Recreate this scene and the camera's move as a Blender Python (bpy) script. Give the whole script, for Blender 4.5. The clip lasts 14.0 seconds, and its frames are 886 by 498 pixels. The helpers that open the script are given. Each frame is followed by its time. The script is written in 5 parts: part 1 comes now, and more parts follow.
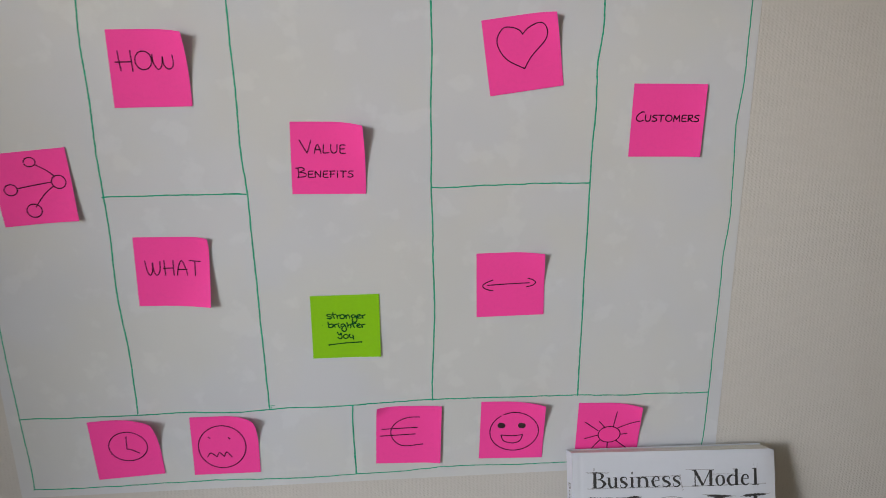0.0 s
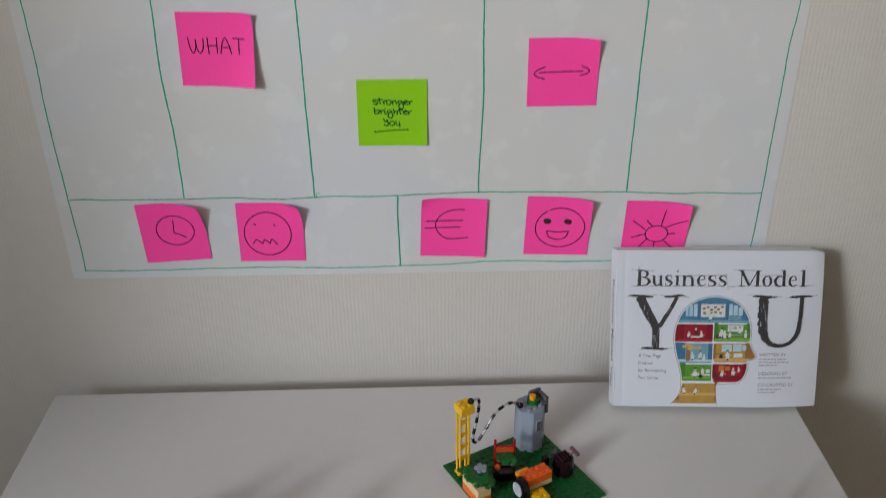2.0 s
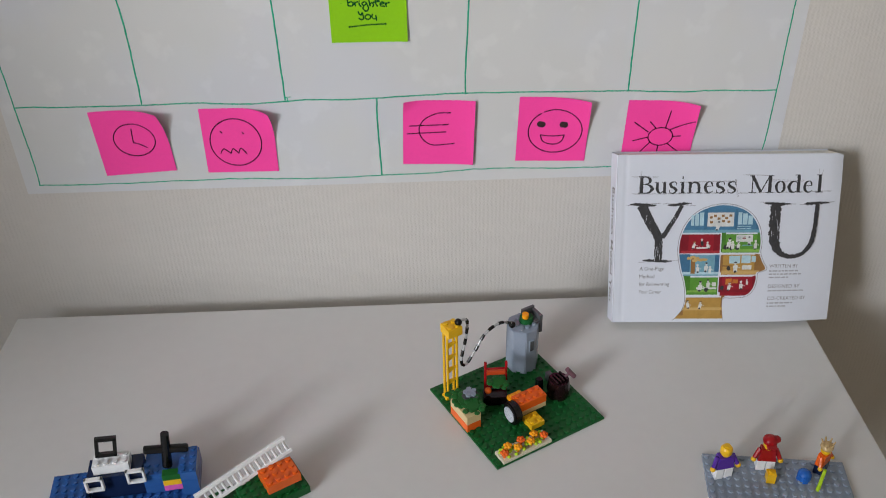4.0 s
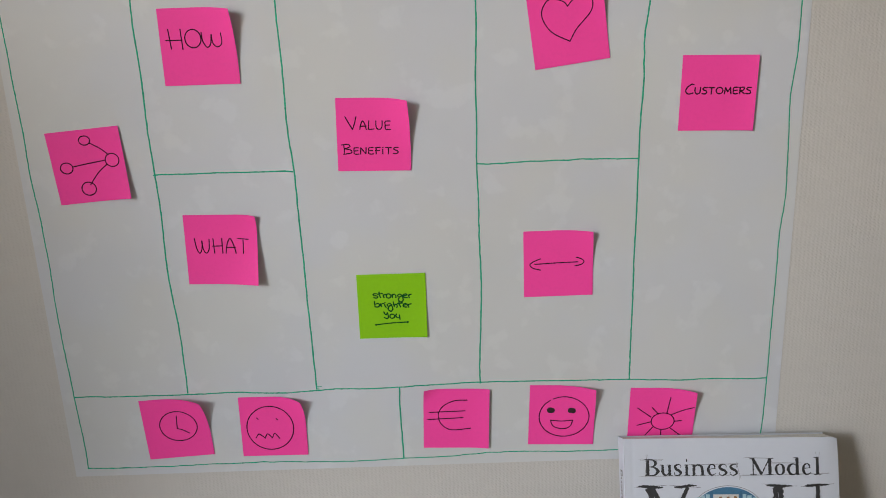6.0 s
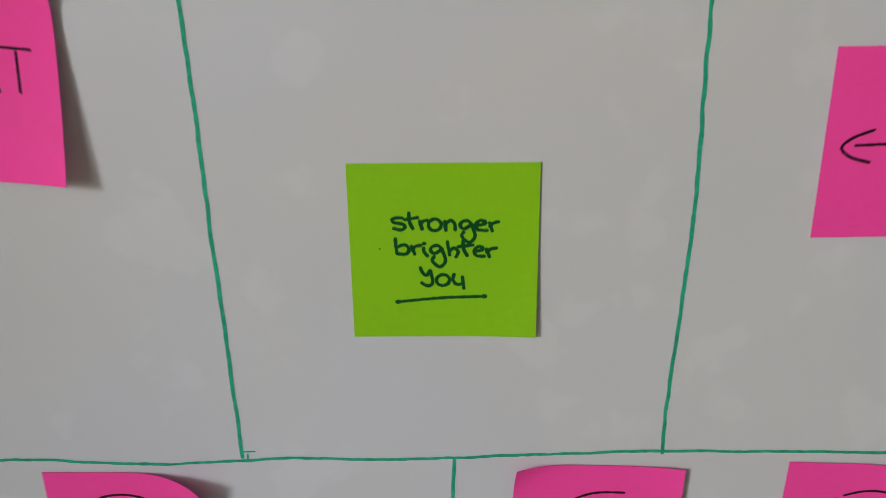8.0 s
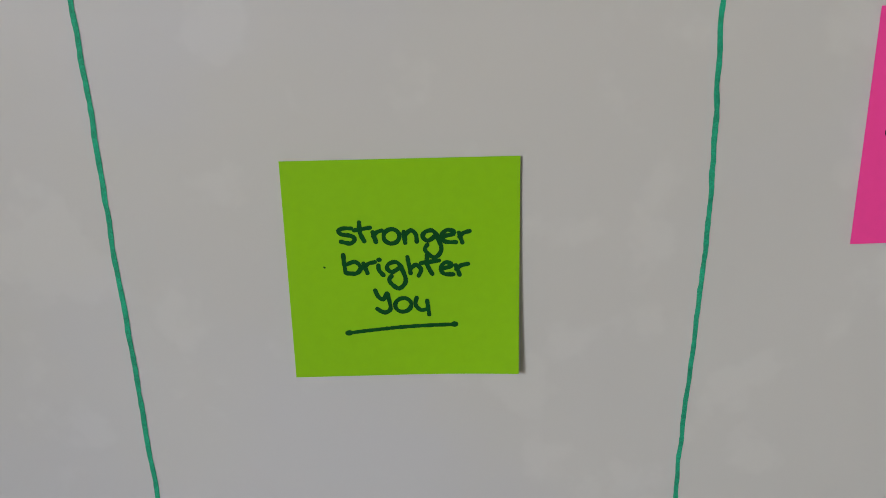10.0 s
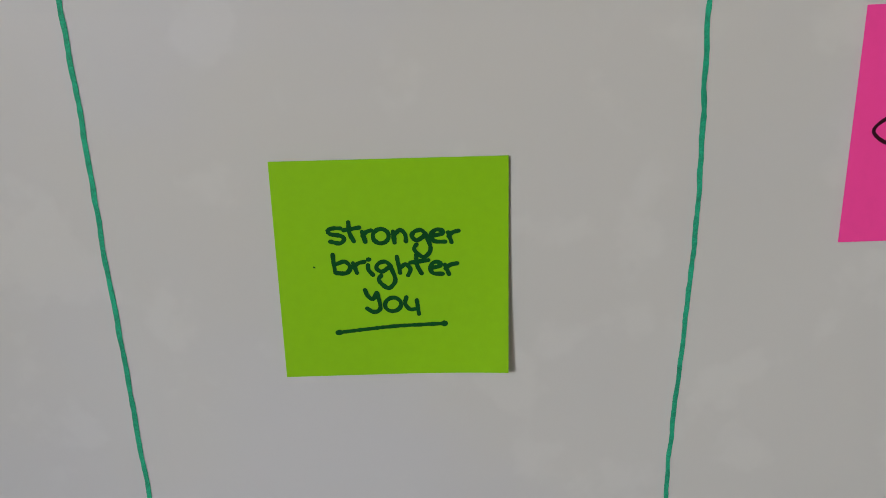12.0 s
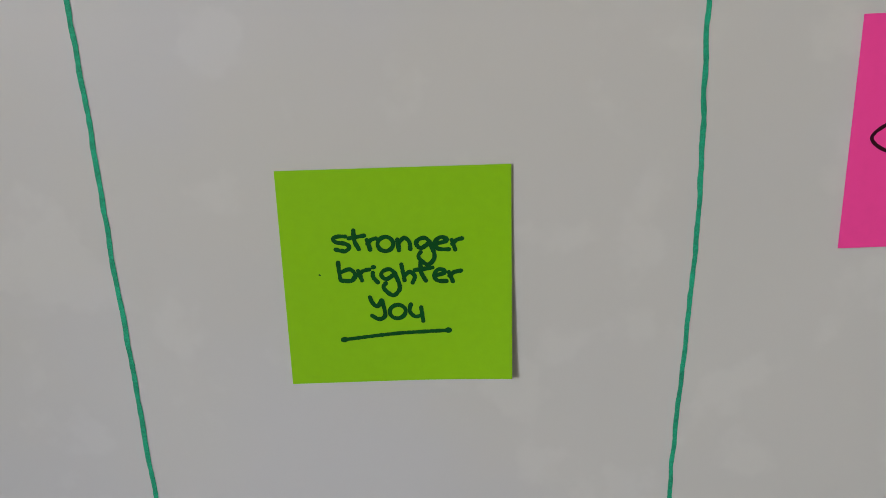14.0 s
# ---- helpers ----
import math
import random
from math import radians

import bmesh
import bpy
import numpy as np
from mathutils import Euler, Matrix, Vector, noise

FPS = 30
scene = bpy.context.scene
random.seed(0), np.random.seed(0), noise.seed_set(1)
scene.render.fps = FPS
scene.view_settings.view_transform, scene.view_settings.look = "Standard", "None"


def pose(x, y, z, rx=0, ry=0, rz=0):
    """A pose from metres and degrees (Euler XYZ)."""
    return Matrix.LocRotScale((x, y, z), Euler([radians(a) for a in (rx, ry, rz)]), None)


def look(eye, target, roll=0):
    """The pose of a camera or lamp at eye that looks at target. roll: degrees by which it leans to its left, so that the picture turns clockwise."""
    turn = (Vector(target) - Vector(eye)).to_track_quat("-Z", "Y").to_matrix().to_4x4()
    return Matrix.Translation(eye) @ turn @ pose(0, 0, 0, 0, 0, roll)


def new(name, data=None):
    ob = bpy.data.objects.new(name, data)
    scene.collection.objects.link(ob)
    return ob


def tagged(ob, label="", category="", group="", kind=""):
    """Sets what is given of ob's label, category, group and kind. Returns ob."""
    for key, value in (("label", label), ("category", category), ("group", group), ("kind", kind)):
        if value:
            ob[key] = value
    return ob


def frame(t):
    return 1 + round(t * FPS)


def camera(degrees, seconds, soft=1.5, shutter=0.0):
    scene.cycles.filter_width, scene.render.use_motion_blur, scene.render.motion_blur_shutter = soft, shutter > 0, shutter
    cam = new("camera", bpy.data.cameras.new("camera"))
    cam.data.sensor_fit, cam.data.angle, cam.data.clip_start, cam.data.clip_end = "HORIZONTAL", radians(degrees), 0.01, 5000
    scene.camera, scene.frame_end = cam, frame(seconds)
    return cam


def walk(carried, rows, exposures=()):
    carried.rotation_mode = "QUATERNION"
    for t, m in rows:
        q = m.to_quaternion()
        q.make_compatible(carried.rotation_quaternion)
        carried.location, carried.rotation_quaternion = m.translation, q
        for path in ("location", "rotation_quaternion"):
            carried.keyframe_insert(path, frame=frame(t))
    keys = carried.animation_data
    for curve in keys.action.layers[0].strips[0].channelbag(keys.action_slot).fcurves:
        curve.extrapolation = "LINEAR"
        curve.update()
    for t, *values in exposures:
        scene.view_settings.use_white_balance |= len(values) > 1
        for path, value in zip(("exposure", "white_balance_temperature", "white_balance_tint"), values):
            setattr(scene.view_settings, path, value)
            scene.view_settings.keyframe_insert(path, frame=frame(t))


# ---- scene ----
cam = camera(51.4, 14.0, soft=0.6, shutter=0.17)
PATH = [
    (0, (-0.014, 0.012, 1.482), (0.122, 1.891, 0.809), -0.8),
    (0.5, (-0.033, -0.118, 1.46), (0.056, 1.798, 0.894), -0.6),
    (1, (-0.034, -0.148, 1.444), (0.049, 1.781, 0.923), -0.6),
    (1.3, (-0.026, -0.139, 1.443), (0.048, 1.777, 0.873), -0.7),
    (1.5, (-0.023, -0.122, 1.435), (0.042, 1.772, 0.795), -0.7),
    (1.8, (-0.021, -0.054, 1.431), (0.029, 1.766, 0.602), -0.6),
    (2, (-0.026, 0.003, 1.407), (0.019, 1.757, 0.448), -0.5),
    (2.2, (-0.021, 0.058, 1.367), (0.007, 1.745, 0.292), -0.5),
    (2.5, (-0.02, 0.098, 1.35), (0.011, 1.712, 0.155), -0.6),
    (3.3, (-0.014, 0.1, 1.35), (0.022, 1.7, 0.11), -0.9),
    (4, (-0.009, 0.078, 1.37), (0.032, 1.735, 0.225), -1.3),
    (4.3, (-0.007, 0.048, 1.39), (0.035, 1.757, 0.352), -1.4),
    (4.5, (-0.003, 0.022, 1.412), (0.032, 1.776, 0.451), -1.5),
    (5, (-0.001, -0.027, 1.426), (0.024, 1.819, 0.657), -1.6),
    (5.5, (0.002, -0.022, 1.43), (0.018, 1.867, 0.774), -1.9),
    (6, (0.008, 0.0, 1.425), (-0.001, 1.906, 0.818), -2.3),
    (6.5, (0.011, 0.044, 1.41), (-0.04, 1.948, 0.802), -2.3),
    (7, (0.024, 0.134, 1.4), (-0.05, 2.022, 0.745), -1.7),
    (7.2, (0.031, 0.207, 1.37), (-0.044, 2.088, 0.695), -1.5),
    (7.5, (0.002, 0.379, 1.319), (-0.065, 2.232, 0.568), -1.4),
    (7.8, (-0.039, 0.542, 1.252), (-0.095, 2.387, 0.481), -1.2),
    (8, (-0.051, 0.616, 1.201), (-0.078, 2.46, 0.426), -1.1),
    (8.2, (-0.053, 0.66, 1.169), (-0.044, 2.504, 0.392), -0.8),
    (8.5, (-0.046, 0.686, 1.154), (-0.015, 2.541, 0.407), -1.0),
    (9, (-0.047, 0.681, 1.161), (-0.02, 2.556, 0.464), -1.3),
    (9.2, (-0.045, 0.68, 1.165), (-0.024, 2.554, 0.469), -1.5),
    (11.3, (-0.046, 0.674, 1.166), (-0.023, 2.557, 0.493), -1.8),
    (11.5, (-0.044, 0.674, 1.166), (-0.018, 2.553, 0.482), -1.8),
    (12, (-0.042, 0.676, 1.166), (-0.022, 2.553, 0.477), -1.8),
    (12.5, (-0.042, 0.674, 1.163), (-0.032, 2.561, 0.501), -1.9),
    (13, (-0.043, 0.673, 1.167), (-0.031, 2.558, 0.498), -2.0),
    (13.5, (-0.043, 0.673, 1.169), (-0.03, 2.553, 0.487), -2.0),
    (14, (-0.042, 0.672, 1.166), (-0.03, 2.558, 0.501), -2.1),
]
walk(cam, [(t, look(eye, target, roll)) for t, eye, target, roll in PATH],
     [(0, 0.13, 6470, 11), (1.5, 0.16, 6450, 11), (2.0, 0.19, 6420, 10), (2.2, 0.34, 6400, 10), (4.0, 0.40, 6450, 12), (4.3, 0.40, 6560, 12), (4.5, 0.26, 6580, 12), (5.0, 0.16, 6450, 11), (7.2, 0.12, 6480, 11), (7.6, 0.06, 6500, 11), (8.3, -0.02, 6670, 11), (14.0, -0.02, 6690, 11)])

# ---- light ----
world = bpy.data.worlds.new("world")
scene.world = world
world.use_nodes = True
sky = world.node_tree.nodes.new("ShaderNodeTexSky")
sky.sky_type, sky.sun_disc = "NISHITA", False
sky.sun_elevation, sky.sun_rotation = radians(18.5), radians(224)
back = world.node_tree.nodes["Background"]
world.node_tree.links.new(sky.outputs["Color"], back.inputs["Color"])
back.inputs["Strength"].default_value = 0.1

# sun lamp added as the directional share of the window's daylight
sun = new("sun", bpy.data.lights.new("sun", "SUN"))
sun.data.energy, sun.data.angle, sun.data.color = 1.13, radians(10), (0.925, 0.985, 1.04)
sun.matrix_world = look((-0.6586, -0.682, 0.317), (0, 0, 0))
window_light = new("window_light", bpy.data.lights.new("window_light", "AREA"))
window_light.data.shape, window_light.data.size, window_light.data.size_y = "RECTANGLE", 1.2, 1.5
window_light.data.energy, window_light.data.color = 17.5, (0.82, 0.935, 1.06)
window_light.matrix_world = look((-1.34, -0.70, 1.886), (0.0, -0.70, 1.886))
scene.view_settings.exposure = 0.0

# ---- materials ----


def mat(name, color, rough=0.5, var=0.06, scale=40.0, bump=0.0, bump_scale=200.0, metal=0.0, spec=0.5, island=0.0):
    """A surface with mottled colour at two scales, uneven gloss and fine relief."""
    m = bpy.data.materials.new(name)
    m.use_nodes = True
    nt = m.node_tree
    b = nt.nodes["Principled BSDF"]
    b.inputs["Roughness"].default_value, b.inputs["Metallic"].default_value = rough, metal
    b.inputs["Specular IOR Level"].default_value = spec
    co = nt.nodes.new("ShaderNodeTexCoord")
    big, fine = nt.nodes.new("ShaderNodeTexNoise"), nt.nodes.new("ShaderNodeTexNoise")
    big.inputs["Scale"].default_value, fine.inputs["Scale"].default_value = scale, scale * 9
    big.inputs["Detail"].default_value = fine.inputs["Detail"].default_value = 3
    for n in (big, fine):
        nt.links.new(co.outputs["Object"], n.inputs["Vector"])
    add = nt.nodes.new("ShaderNodeMath")
    add.operation = "ADD"
    nt.links.new(big.outputs["Fac"], add.inputs[0])
    nt.links.new(fine.outputs["Fac"], add.inputs[1])
    ramp = nt.nodes.new("ShaderNodeMapRange")
    ramp.inputs["From Min"].default_value, ramp.inputs["From Max"].default_value = 0.6, 1.4
    ramp.inputs["To Min"].default_value, ramp.inputs["To Max"].default_value = 1 - var, 1 + var
    nt.links.new(add.outputs["Value"], ramp.inputs["Value"])
    value = ramp.outputs["Result"]
    if island:
        geo = nt.nodes.new("ShaderNodeNewGeometry")
        spread = nt.nodes.new("ShaderNodeMapRange")
        spread.inputs["To Min"].default_value, spread.inputs["To Max"].default_value = 1 - island, 1 + island
        nt.links.new(geo.outputs["Random Per Island"], spread.inputs["Value"])
        mul = nt.nodes.new("ShaderNodeMath")
        mul.operation = "MULTIPLY"
        nt.links.new(value, mul.inputs[0])
        nt.links.new(spread.outputs["Result"], mul.inputs[1])
        value = mul.outputs["Value"]
    mix = nt.nodes.new("ShaderNodeVectorMath")
    mix.operation = "SCALE"
    mix.inputs[0].default_value = color
    nt.links.new(value, mix.inputs["Scale"])
    nt.links.new(mix.outputs["Vector"], b.inputs["Base Color"])
    gloss = nt.nodes.new("ShaderNodeMapRange")
    gloss.inputs["From Min"].default_value, gloss.inputs["From Max"].default_value = 0.3, 0.7
    gloss.inputs["To Min"].default_value, gloss.inputs["To Max"].default_value = rough * 0.88, min(1, rough * 1.12)
    nt.links.new(big.outputs["Fac"], gloss.inputs["Value"])
    nt.links.new(gloss.outputs["Result"], b.inputs["Roughness"])
    if bump:
        grain = nt.nodes.new("ShaderNodeTexNoise")
        grain.inputs["Scale"].default_value, grain.inputs["Detail"].default_value = bump_scale, 4
        nt.links.new(co.outputs["Object"], grain.inputs["Vector"])
        bp = nt.nodes.new("ShaderNodeBump")
        bp.inputs["Distance"].default_value, bp.inputs["Strength"].default_value = bump, 1.0
        nt.links.new(grain.outputs["Fac"], bp.inputs["Height"])
        nt.links.new(bp.outputs["Normal"], b.inputs["Normal"])
    return m


def wallpaper_material(name, color, depth):
    """Painted glass-fibre wall covering: uprights of small knots, a woven grid softened by paint."""
    m = mat(name, color, 0.75, 0.025, 6.0, spec=0.3)
    nt = m.node_tree
    b = nt.nodes["Principled BSDF"]

    def math_node(kind, a, c, d=None):
        n = nt.nodes.new("ShaderNodeMath")
        n.operation = kind
        for k, v in enumerate((a, c, d)):
            if v is None:
                continue
            if isinstance(v, (int, float)):
                n.inputs[k].default_value = v
            else:
                nt.links.new(v, n.inputs[k])
        return n.outputs["Value"]

    def grain(scale, detail):
        n = nt.nodes.new("ShaderNodeTexNoise")
        n.inputs["Scale"].default_value, n.inputs["Detail"].default_value = scale, detail
        nt.links.new(co.outputs["Object"], n.inputs["Vector"])
        return n.outputs["Fac"]

    co, axes = nt.nodes.new("ShaderNodeTexCoord"), nt.nodes.new("ShaderNodeSeparateXYZ")
    nt.links.new(co.outputs["Object"], axes.inputs["Vector"])
    sway, slip = grain(90.0, 2), grain(130.0, 2)
    across = math_node("MULTIPLY_ADD", axes.outputs["X"], 2 * math.pi / 0.0046, math_node("MULTIPLY", sway, 5.0))
    up = math_node("MULTIPLY_ADD", axes.outputs["Z"], 2 * math.pi / 0.0037, math_node("MULTIPLY", slip, 12.0))
    columns, dots = math_node("SINE", across, 0.0), math_node("SINE", up, 0.0)
    weave = math_node("MULTIPLY_ADD", dots, math_node("MULTIPLY_ADD", columns, 0.55, 0.1), math_node("MULTIPLY", columns, 0.45))
    worn = math_node("MULTIPLY", weave, math_node("MULTIPLY_ADD", grain(14.0, 2), 1.6, -0.2))
    height = math_node("MULTIPLY_ADD", grain(250.0, 3), 1.5, worn)
    bp = nt.nodes.new("ShaderNodeBump")
    bp.inputs["Distance"].default_value = depth
    nt.links.new(height, bp.inputs["Height"])
    nt.links.new(bp.outputs["Normal"], b.inputs["Normal"])
    return m


def film_material(name, cool, warm, rough):
    """Thin glossy film: tone drifting between cool and warm, sheen painted in as pale soft-edged spots, faint waves."""
    m = mat(name, cool, rough, 0.02, 11.0, 0.00035, 16.0)
    nt = m.node_tree
    b = nt.nodes["Principled BSDF"]
    co = nt.nodes.new("ShaderNodeTexCoord")

    def grain(scale, detail, low, high, to_low, to_high):
        n, r = nt.nodes.new("ShaderNodeTexNoise"), nt.nodes.new("ShaderNodeMapRange")
        n.inputs["Scale"].default_value, n.inputs["Detail"].default_value = scale, detail
        nt.links.new(co.outputs["Object"], n.inputs["Vector"])
        for key, v in (("From Min", low), ("From Max", high), ("To Min", to_low), ("To Max", to_high)):
            r.inputs[key].default_value = v
        r.interpolation_type = "SMOOTHSTEP"
        nt.links.new(n.outputs["Fac"], r.inputs["Value"])
        return r.outputs["Result"]

    tone = nt.nodes.new("ShaderNodeMix")
    tone.data_type = "RGBA"
    tone.inputs["A"].default_value, tone.inputs["B"].default_value = (*cool, 1), (*warm, 1)
    nt.links.new(grain(7.0, 3, 0.36, 0.64, 0.0, 1.0), tone.inputs["Factor"])
    # reflections on the bumpy film, put into its colour as pale spots
    sheen_spots, cloud = grain(26.0, 4, 0.55, 0.64, 1.0, 1.05), grain(9.0, 2, 0.3, 0.7, 0.985, 1.015)
    both = nt.nodes.new("ShaderNodeMath")
    both.operation = "MULTIPLY"
    nt.links.new(sheen_spots, both.inputs[0])
    nt.links.new(cloud, both.inputs[1])
    scaled = nt.nodes.new("ShaderNodeVectorMath")
    scaled.operation = "SCALE"
    nt.links.new(tone.outputs["Result"], scaled.inputs[0])
    nt.links.new(both.outputs["Value"], scaled.inputs["Scale"])
    nt.links.new(scaled.outputs["Vector"], b.inputs["Base Color"])
    return m


M_WALL = wallpaper_material("pebbled_wall_paint", (0.596, 0.566, 0.530), 0.0002)
M_PLAIN = mat("plain_wall_paint", (0.79, 0.69, 0.56), 0.8, 0.03, 3.0)
M_CEIL = mat("ceiling_paint", (0.8, 0.74, 0.60), 0.9, 0.02, 3.0)
M_FLOOR = mat("oak_floor", (0.52, 0.43, 0.32), 0.45, 0.2, 5.0, 0.0004, 60)
M_SKIRT = mat("white_trim_paint", (0.78, 0.77, 0.74), 0.4, 0.02, 10)
M_DESK = mat("white_laminate", (0.62, 0.612, 0.598), 0.38, 0.02, 9.0, 0.00003, 500)
M_SHEET = film_material("white_film_sheet", (0.610, 0.620, 0.655), (0.622, 0.624, 0.620), 0.36)
M_PINK = mat("pink_note_paper", (1.0, 0.066, 0.375), 0.75, 0.04, 30.0, 0.00004, 900, spec=0.3)
M_LIME = mat("lime_note_paper", (0.262, 0.59, 0.004), 0.75, 0.04, 30.0, 0.00004, 900, spec=0.3)
M_MARK = mat("green_marker_ink", (0.014, 0.37, 0.215), 0.7, 0.45, 230.0, spec=0.3)
M_PEN = mat("dark_marker_ink", (0.036, 0.002, 0.011), 0.75, 0.2, 400.0, spec=0.2)
M_BLACKPEN = mat("black_marker_ink", (0.03, 0.012, 0.015), 0.5, 0.2, 400.0)
M_GREENPEN = mat("dark_green_marker_ink", (0.001, 0.075, 0.014), 0.8, 0.3, 260.0, spec=0.15)
M_COVER = mat("white_book_cover", (0.625, 0.645, 0.71), 0.35, 0.015, 15.0)
M_PAGES = mat("book_pages", (0.70, 0.68, 0.64), 0.8, 0.12, 60.0, 0.0003, 900)
M_TITLE = mat("charcoal_print", (0.035, 0.034, 0.037), 0.5, 0.5, 260.0)
M_GREYTEXT = mat("grey_print", (0.22, 0.21, 0.22), 0.5, 0.1, 200.0)
M_SMALLPRINT = mat("pale_grey_print", (0.34, 0.34, 0.36), 0.5, 0.1, 200.0)
M_FRAME = mat("white_window_frame", (0.8, 0.8, 0.78), 0.4, 0.02, 10)


def plastic(name, color, rough=0.22):
    return mat(name, color, rough, 0.05, 60.0, spec=0.36)


P_GREEN = plastic("green_toy_plastic", (0.003, 0.095, 0.018), 0.5)
P_LEAF = plastic("leaf_green_toy_plastic", (0.005, 0.11, 0.015), 0.5)
P_YELLOW = plastic("yellow_toy_plastic", (0.80, 0.46, 0.012), 0.35)
P_ORANGE = plastic("orange_toy_plastic", (0.80, 0.13, 0.015))
P_AMBER = plastic("amber_toy_plastic", (0.88, 0.34, 0.01))
P_TAN = plastic("tan_toy_plastic", (0.68, 0.52, 0.27))
P_GREY = plastic("bluish_grey_toy_plastic", (0.27, 0.315, 0.385))
P_DGREY = plastic("dark_grey_toy_plastic", (0.09, 0.095, 0.10))
P_RED = plastic("red_toy_plastic", (0.33, 0.008, 0.012))
P_BROWN = plastic("dark_brown_toy_plastic", (0.014, 0.005, 0.006))
P_BLACK = plastic("black_toy_plastic", (0.006, 0.006, 0.006))
P_WHITE = plastic("white_toy_plastic", (0.80, 0.80, 0.80))
P_BLUE = plastic("blue_toy_plastic", (0.028, 0.105, 0.33))
P_NAVY = plastic("navy_toy_plastic", (0.008, 0.018, 0.06))
P_PINK = plastic("magenta_toy_plastic", (0.68, 0.12, 0.45))
P_PURPLE = plastic("purple_toy_plastic", (0.09, 0.03, 0.30))
P_MAUVE = plastic("mauve_toy_plastic", (0.17, 0.08, 0.10))
P_AZURE = plastic("azure_toy_plastic", (0.02, 0.13, 0.50))
P_LIME = plastic("lime_toy_plastic", (0.42, 0.62, 0.02))
P_STRAW = plastic("straw_toy_plastic", (0.52, 0.36, 0.17), 0.2)

# ---- building blocks ----


def box(bm, x0, x1, y0, y1, z0, z1, bevel=0.0, slot=0):
    before = set(bm.faces)
    vs = bmesh.ops.create_cube(bm, size=1.0, matrix=Matrix.Translation(((x0 + x1) / 2, (y0 + y1) / 2, (z0 + z1) / 2)) @ Matrix.Diagonal((x1 - x0, y1 - y0, z1 - z0, 1)))["verts"]
    if bevel:
        es = list({e for v in vs for e in v.link_edges})
        bmesh.ops.bevel(bm, geom=es, offset=bevel, segments=2, profile=0.5, affect="EDGES")
    if slot:
        for f in set(bm.faces) - before:
            f.material_index = slot
    return vs


def rod(bm, p, q, r0, r1=None, sides=12, slot=0):
    """A capped round bar from p to q."""
    p, q = Vector(p), Vector(q)
    d = q - p
    m = Matrix.Translation((p + q) / 2) @ d.to_track_quat("Z", "Y").to_matrix().to_4x4()
    vs = bmesh.ops.create_cone(bm, cap_ends=True, segments=sides, radius1=r0, radius2=r0 if r1 is None else r1, depth=d.length, matrix=m)["verts"]
    for f in {f for v in vs for f in v.link_faces}:
        f.material_index = slot
    return vs


def ball(bm, c, r, scale=(1, 1, 1), slot=0):
    vs = bmesh.ops.create_uvsphere(bm, u_segments=14, v_segments=9, radius=r, matrix=Matrix.Translation(c) @ Matrix.Diagonal((*scale, 1)))["verts"]
    for f in {f for v in vs for f in v.link_faces}:
        f.material_index = slot
        f.smooth = True
    return vs


def obj(name, bm, mats, m=None, smooth=None):
    me = bpy.data.meshes.new(name)
    bm.normal_update()
    bm.to_mesh(me)
    bm.free()
    for one in mats if isinstance(mats, (list, tuple)) else [mats]:
        me.materials.append(one)
    if smooth is not None:
        me.set_sharp_from_angle(angle=radians(smooth))
    ob = new(name, me)
    if m is not None:
        ob.matrix_basis = m
    return ob


def part(name, bm, material, parent, label="", m=None, smooth=None):
    ob = obj(name, bm, material, m, smooth)
    ob.parent = parent
    return tagged(ob, label)


def thing(name, m, label, category, group=""):
    ob = new(name)
    ob.empty_display_size = 0.02
    ob.matrix_basis = m
    return tagged(ob, label, category, group)


# ---- room ----
WALL, DESK_Z = 0.9607, 0.7125


def slab(name, label, category, mats, *span, bevel=0.0):
    bm = bmesh.new()
    box(bm, *span, bevel)
    return tagged(obj(name, bm, mats), label, category, kind="structure")


# the unseen east wall stands close so warm light bounces back into the shadows
RX0, RX1, RY0 = -1.3, 1.6, -2.6
slab("floor", "oak strip floor under the desk", "floor", M_FLOOR, RX0, RX1, RY0, WALL, -0.05, 0.0)
slab("ceiling", "plain white painted ceiling", "ceiling", M_CEIL, RX0, RX1, RY0, WALL, 3.0, 3.05)
slab("wall_north", "off-white wall with fine pebbled texture", "wall", M_WALL, RX0, RX1, WALL, WALL + 0.15, 0.0, 3.0)
slab("wall_east", "unseen warm off-white side wall set near to bounce light", "wall", M_PLAIN, RX1, RX1 + 0.12, RY0 - 0.12, WALL + 0.15, 0.0, 3.0)
slab("wall_south", "plain warm off-white back wall", "wall", M_PLAIN, RX0, RX1, RY0 - 0.12, RY0, 0.0, 3.0)
# edges of the unseen window, trimmed so chart and desk darken at the sides
WY0, WY1, WZ0, WZ1 = -1.23, -0.035, 1.08, 2.45
bm = bmesh.new()
box(bm, RX0 - 0.12, RX0, RY0 - 0.12, WY0, 0, 3.0)
box(bm, RX0 - 0.12, RX0, WY1, WALL + 0.15, 0, 3.0)
box(bm, RX0 - 0.12, RX0, WY0, WY1, 0, WZ0)
box(bm, RX0 - 0.12, RX0, WY0, WY1, WZ1, 3.0)
tagged(obj("wall_west", bm, M_PLAIN), "plain side wall with a wide window opening", "wall", kind="structure")
window = tagged(new("window_1"), "white framed window letting in daylight", "window", kind="structure")
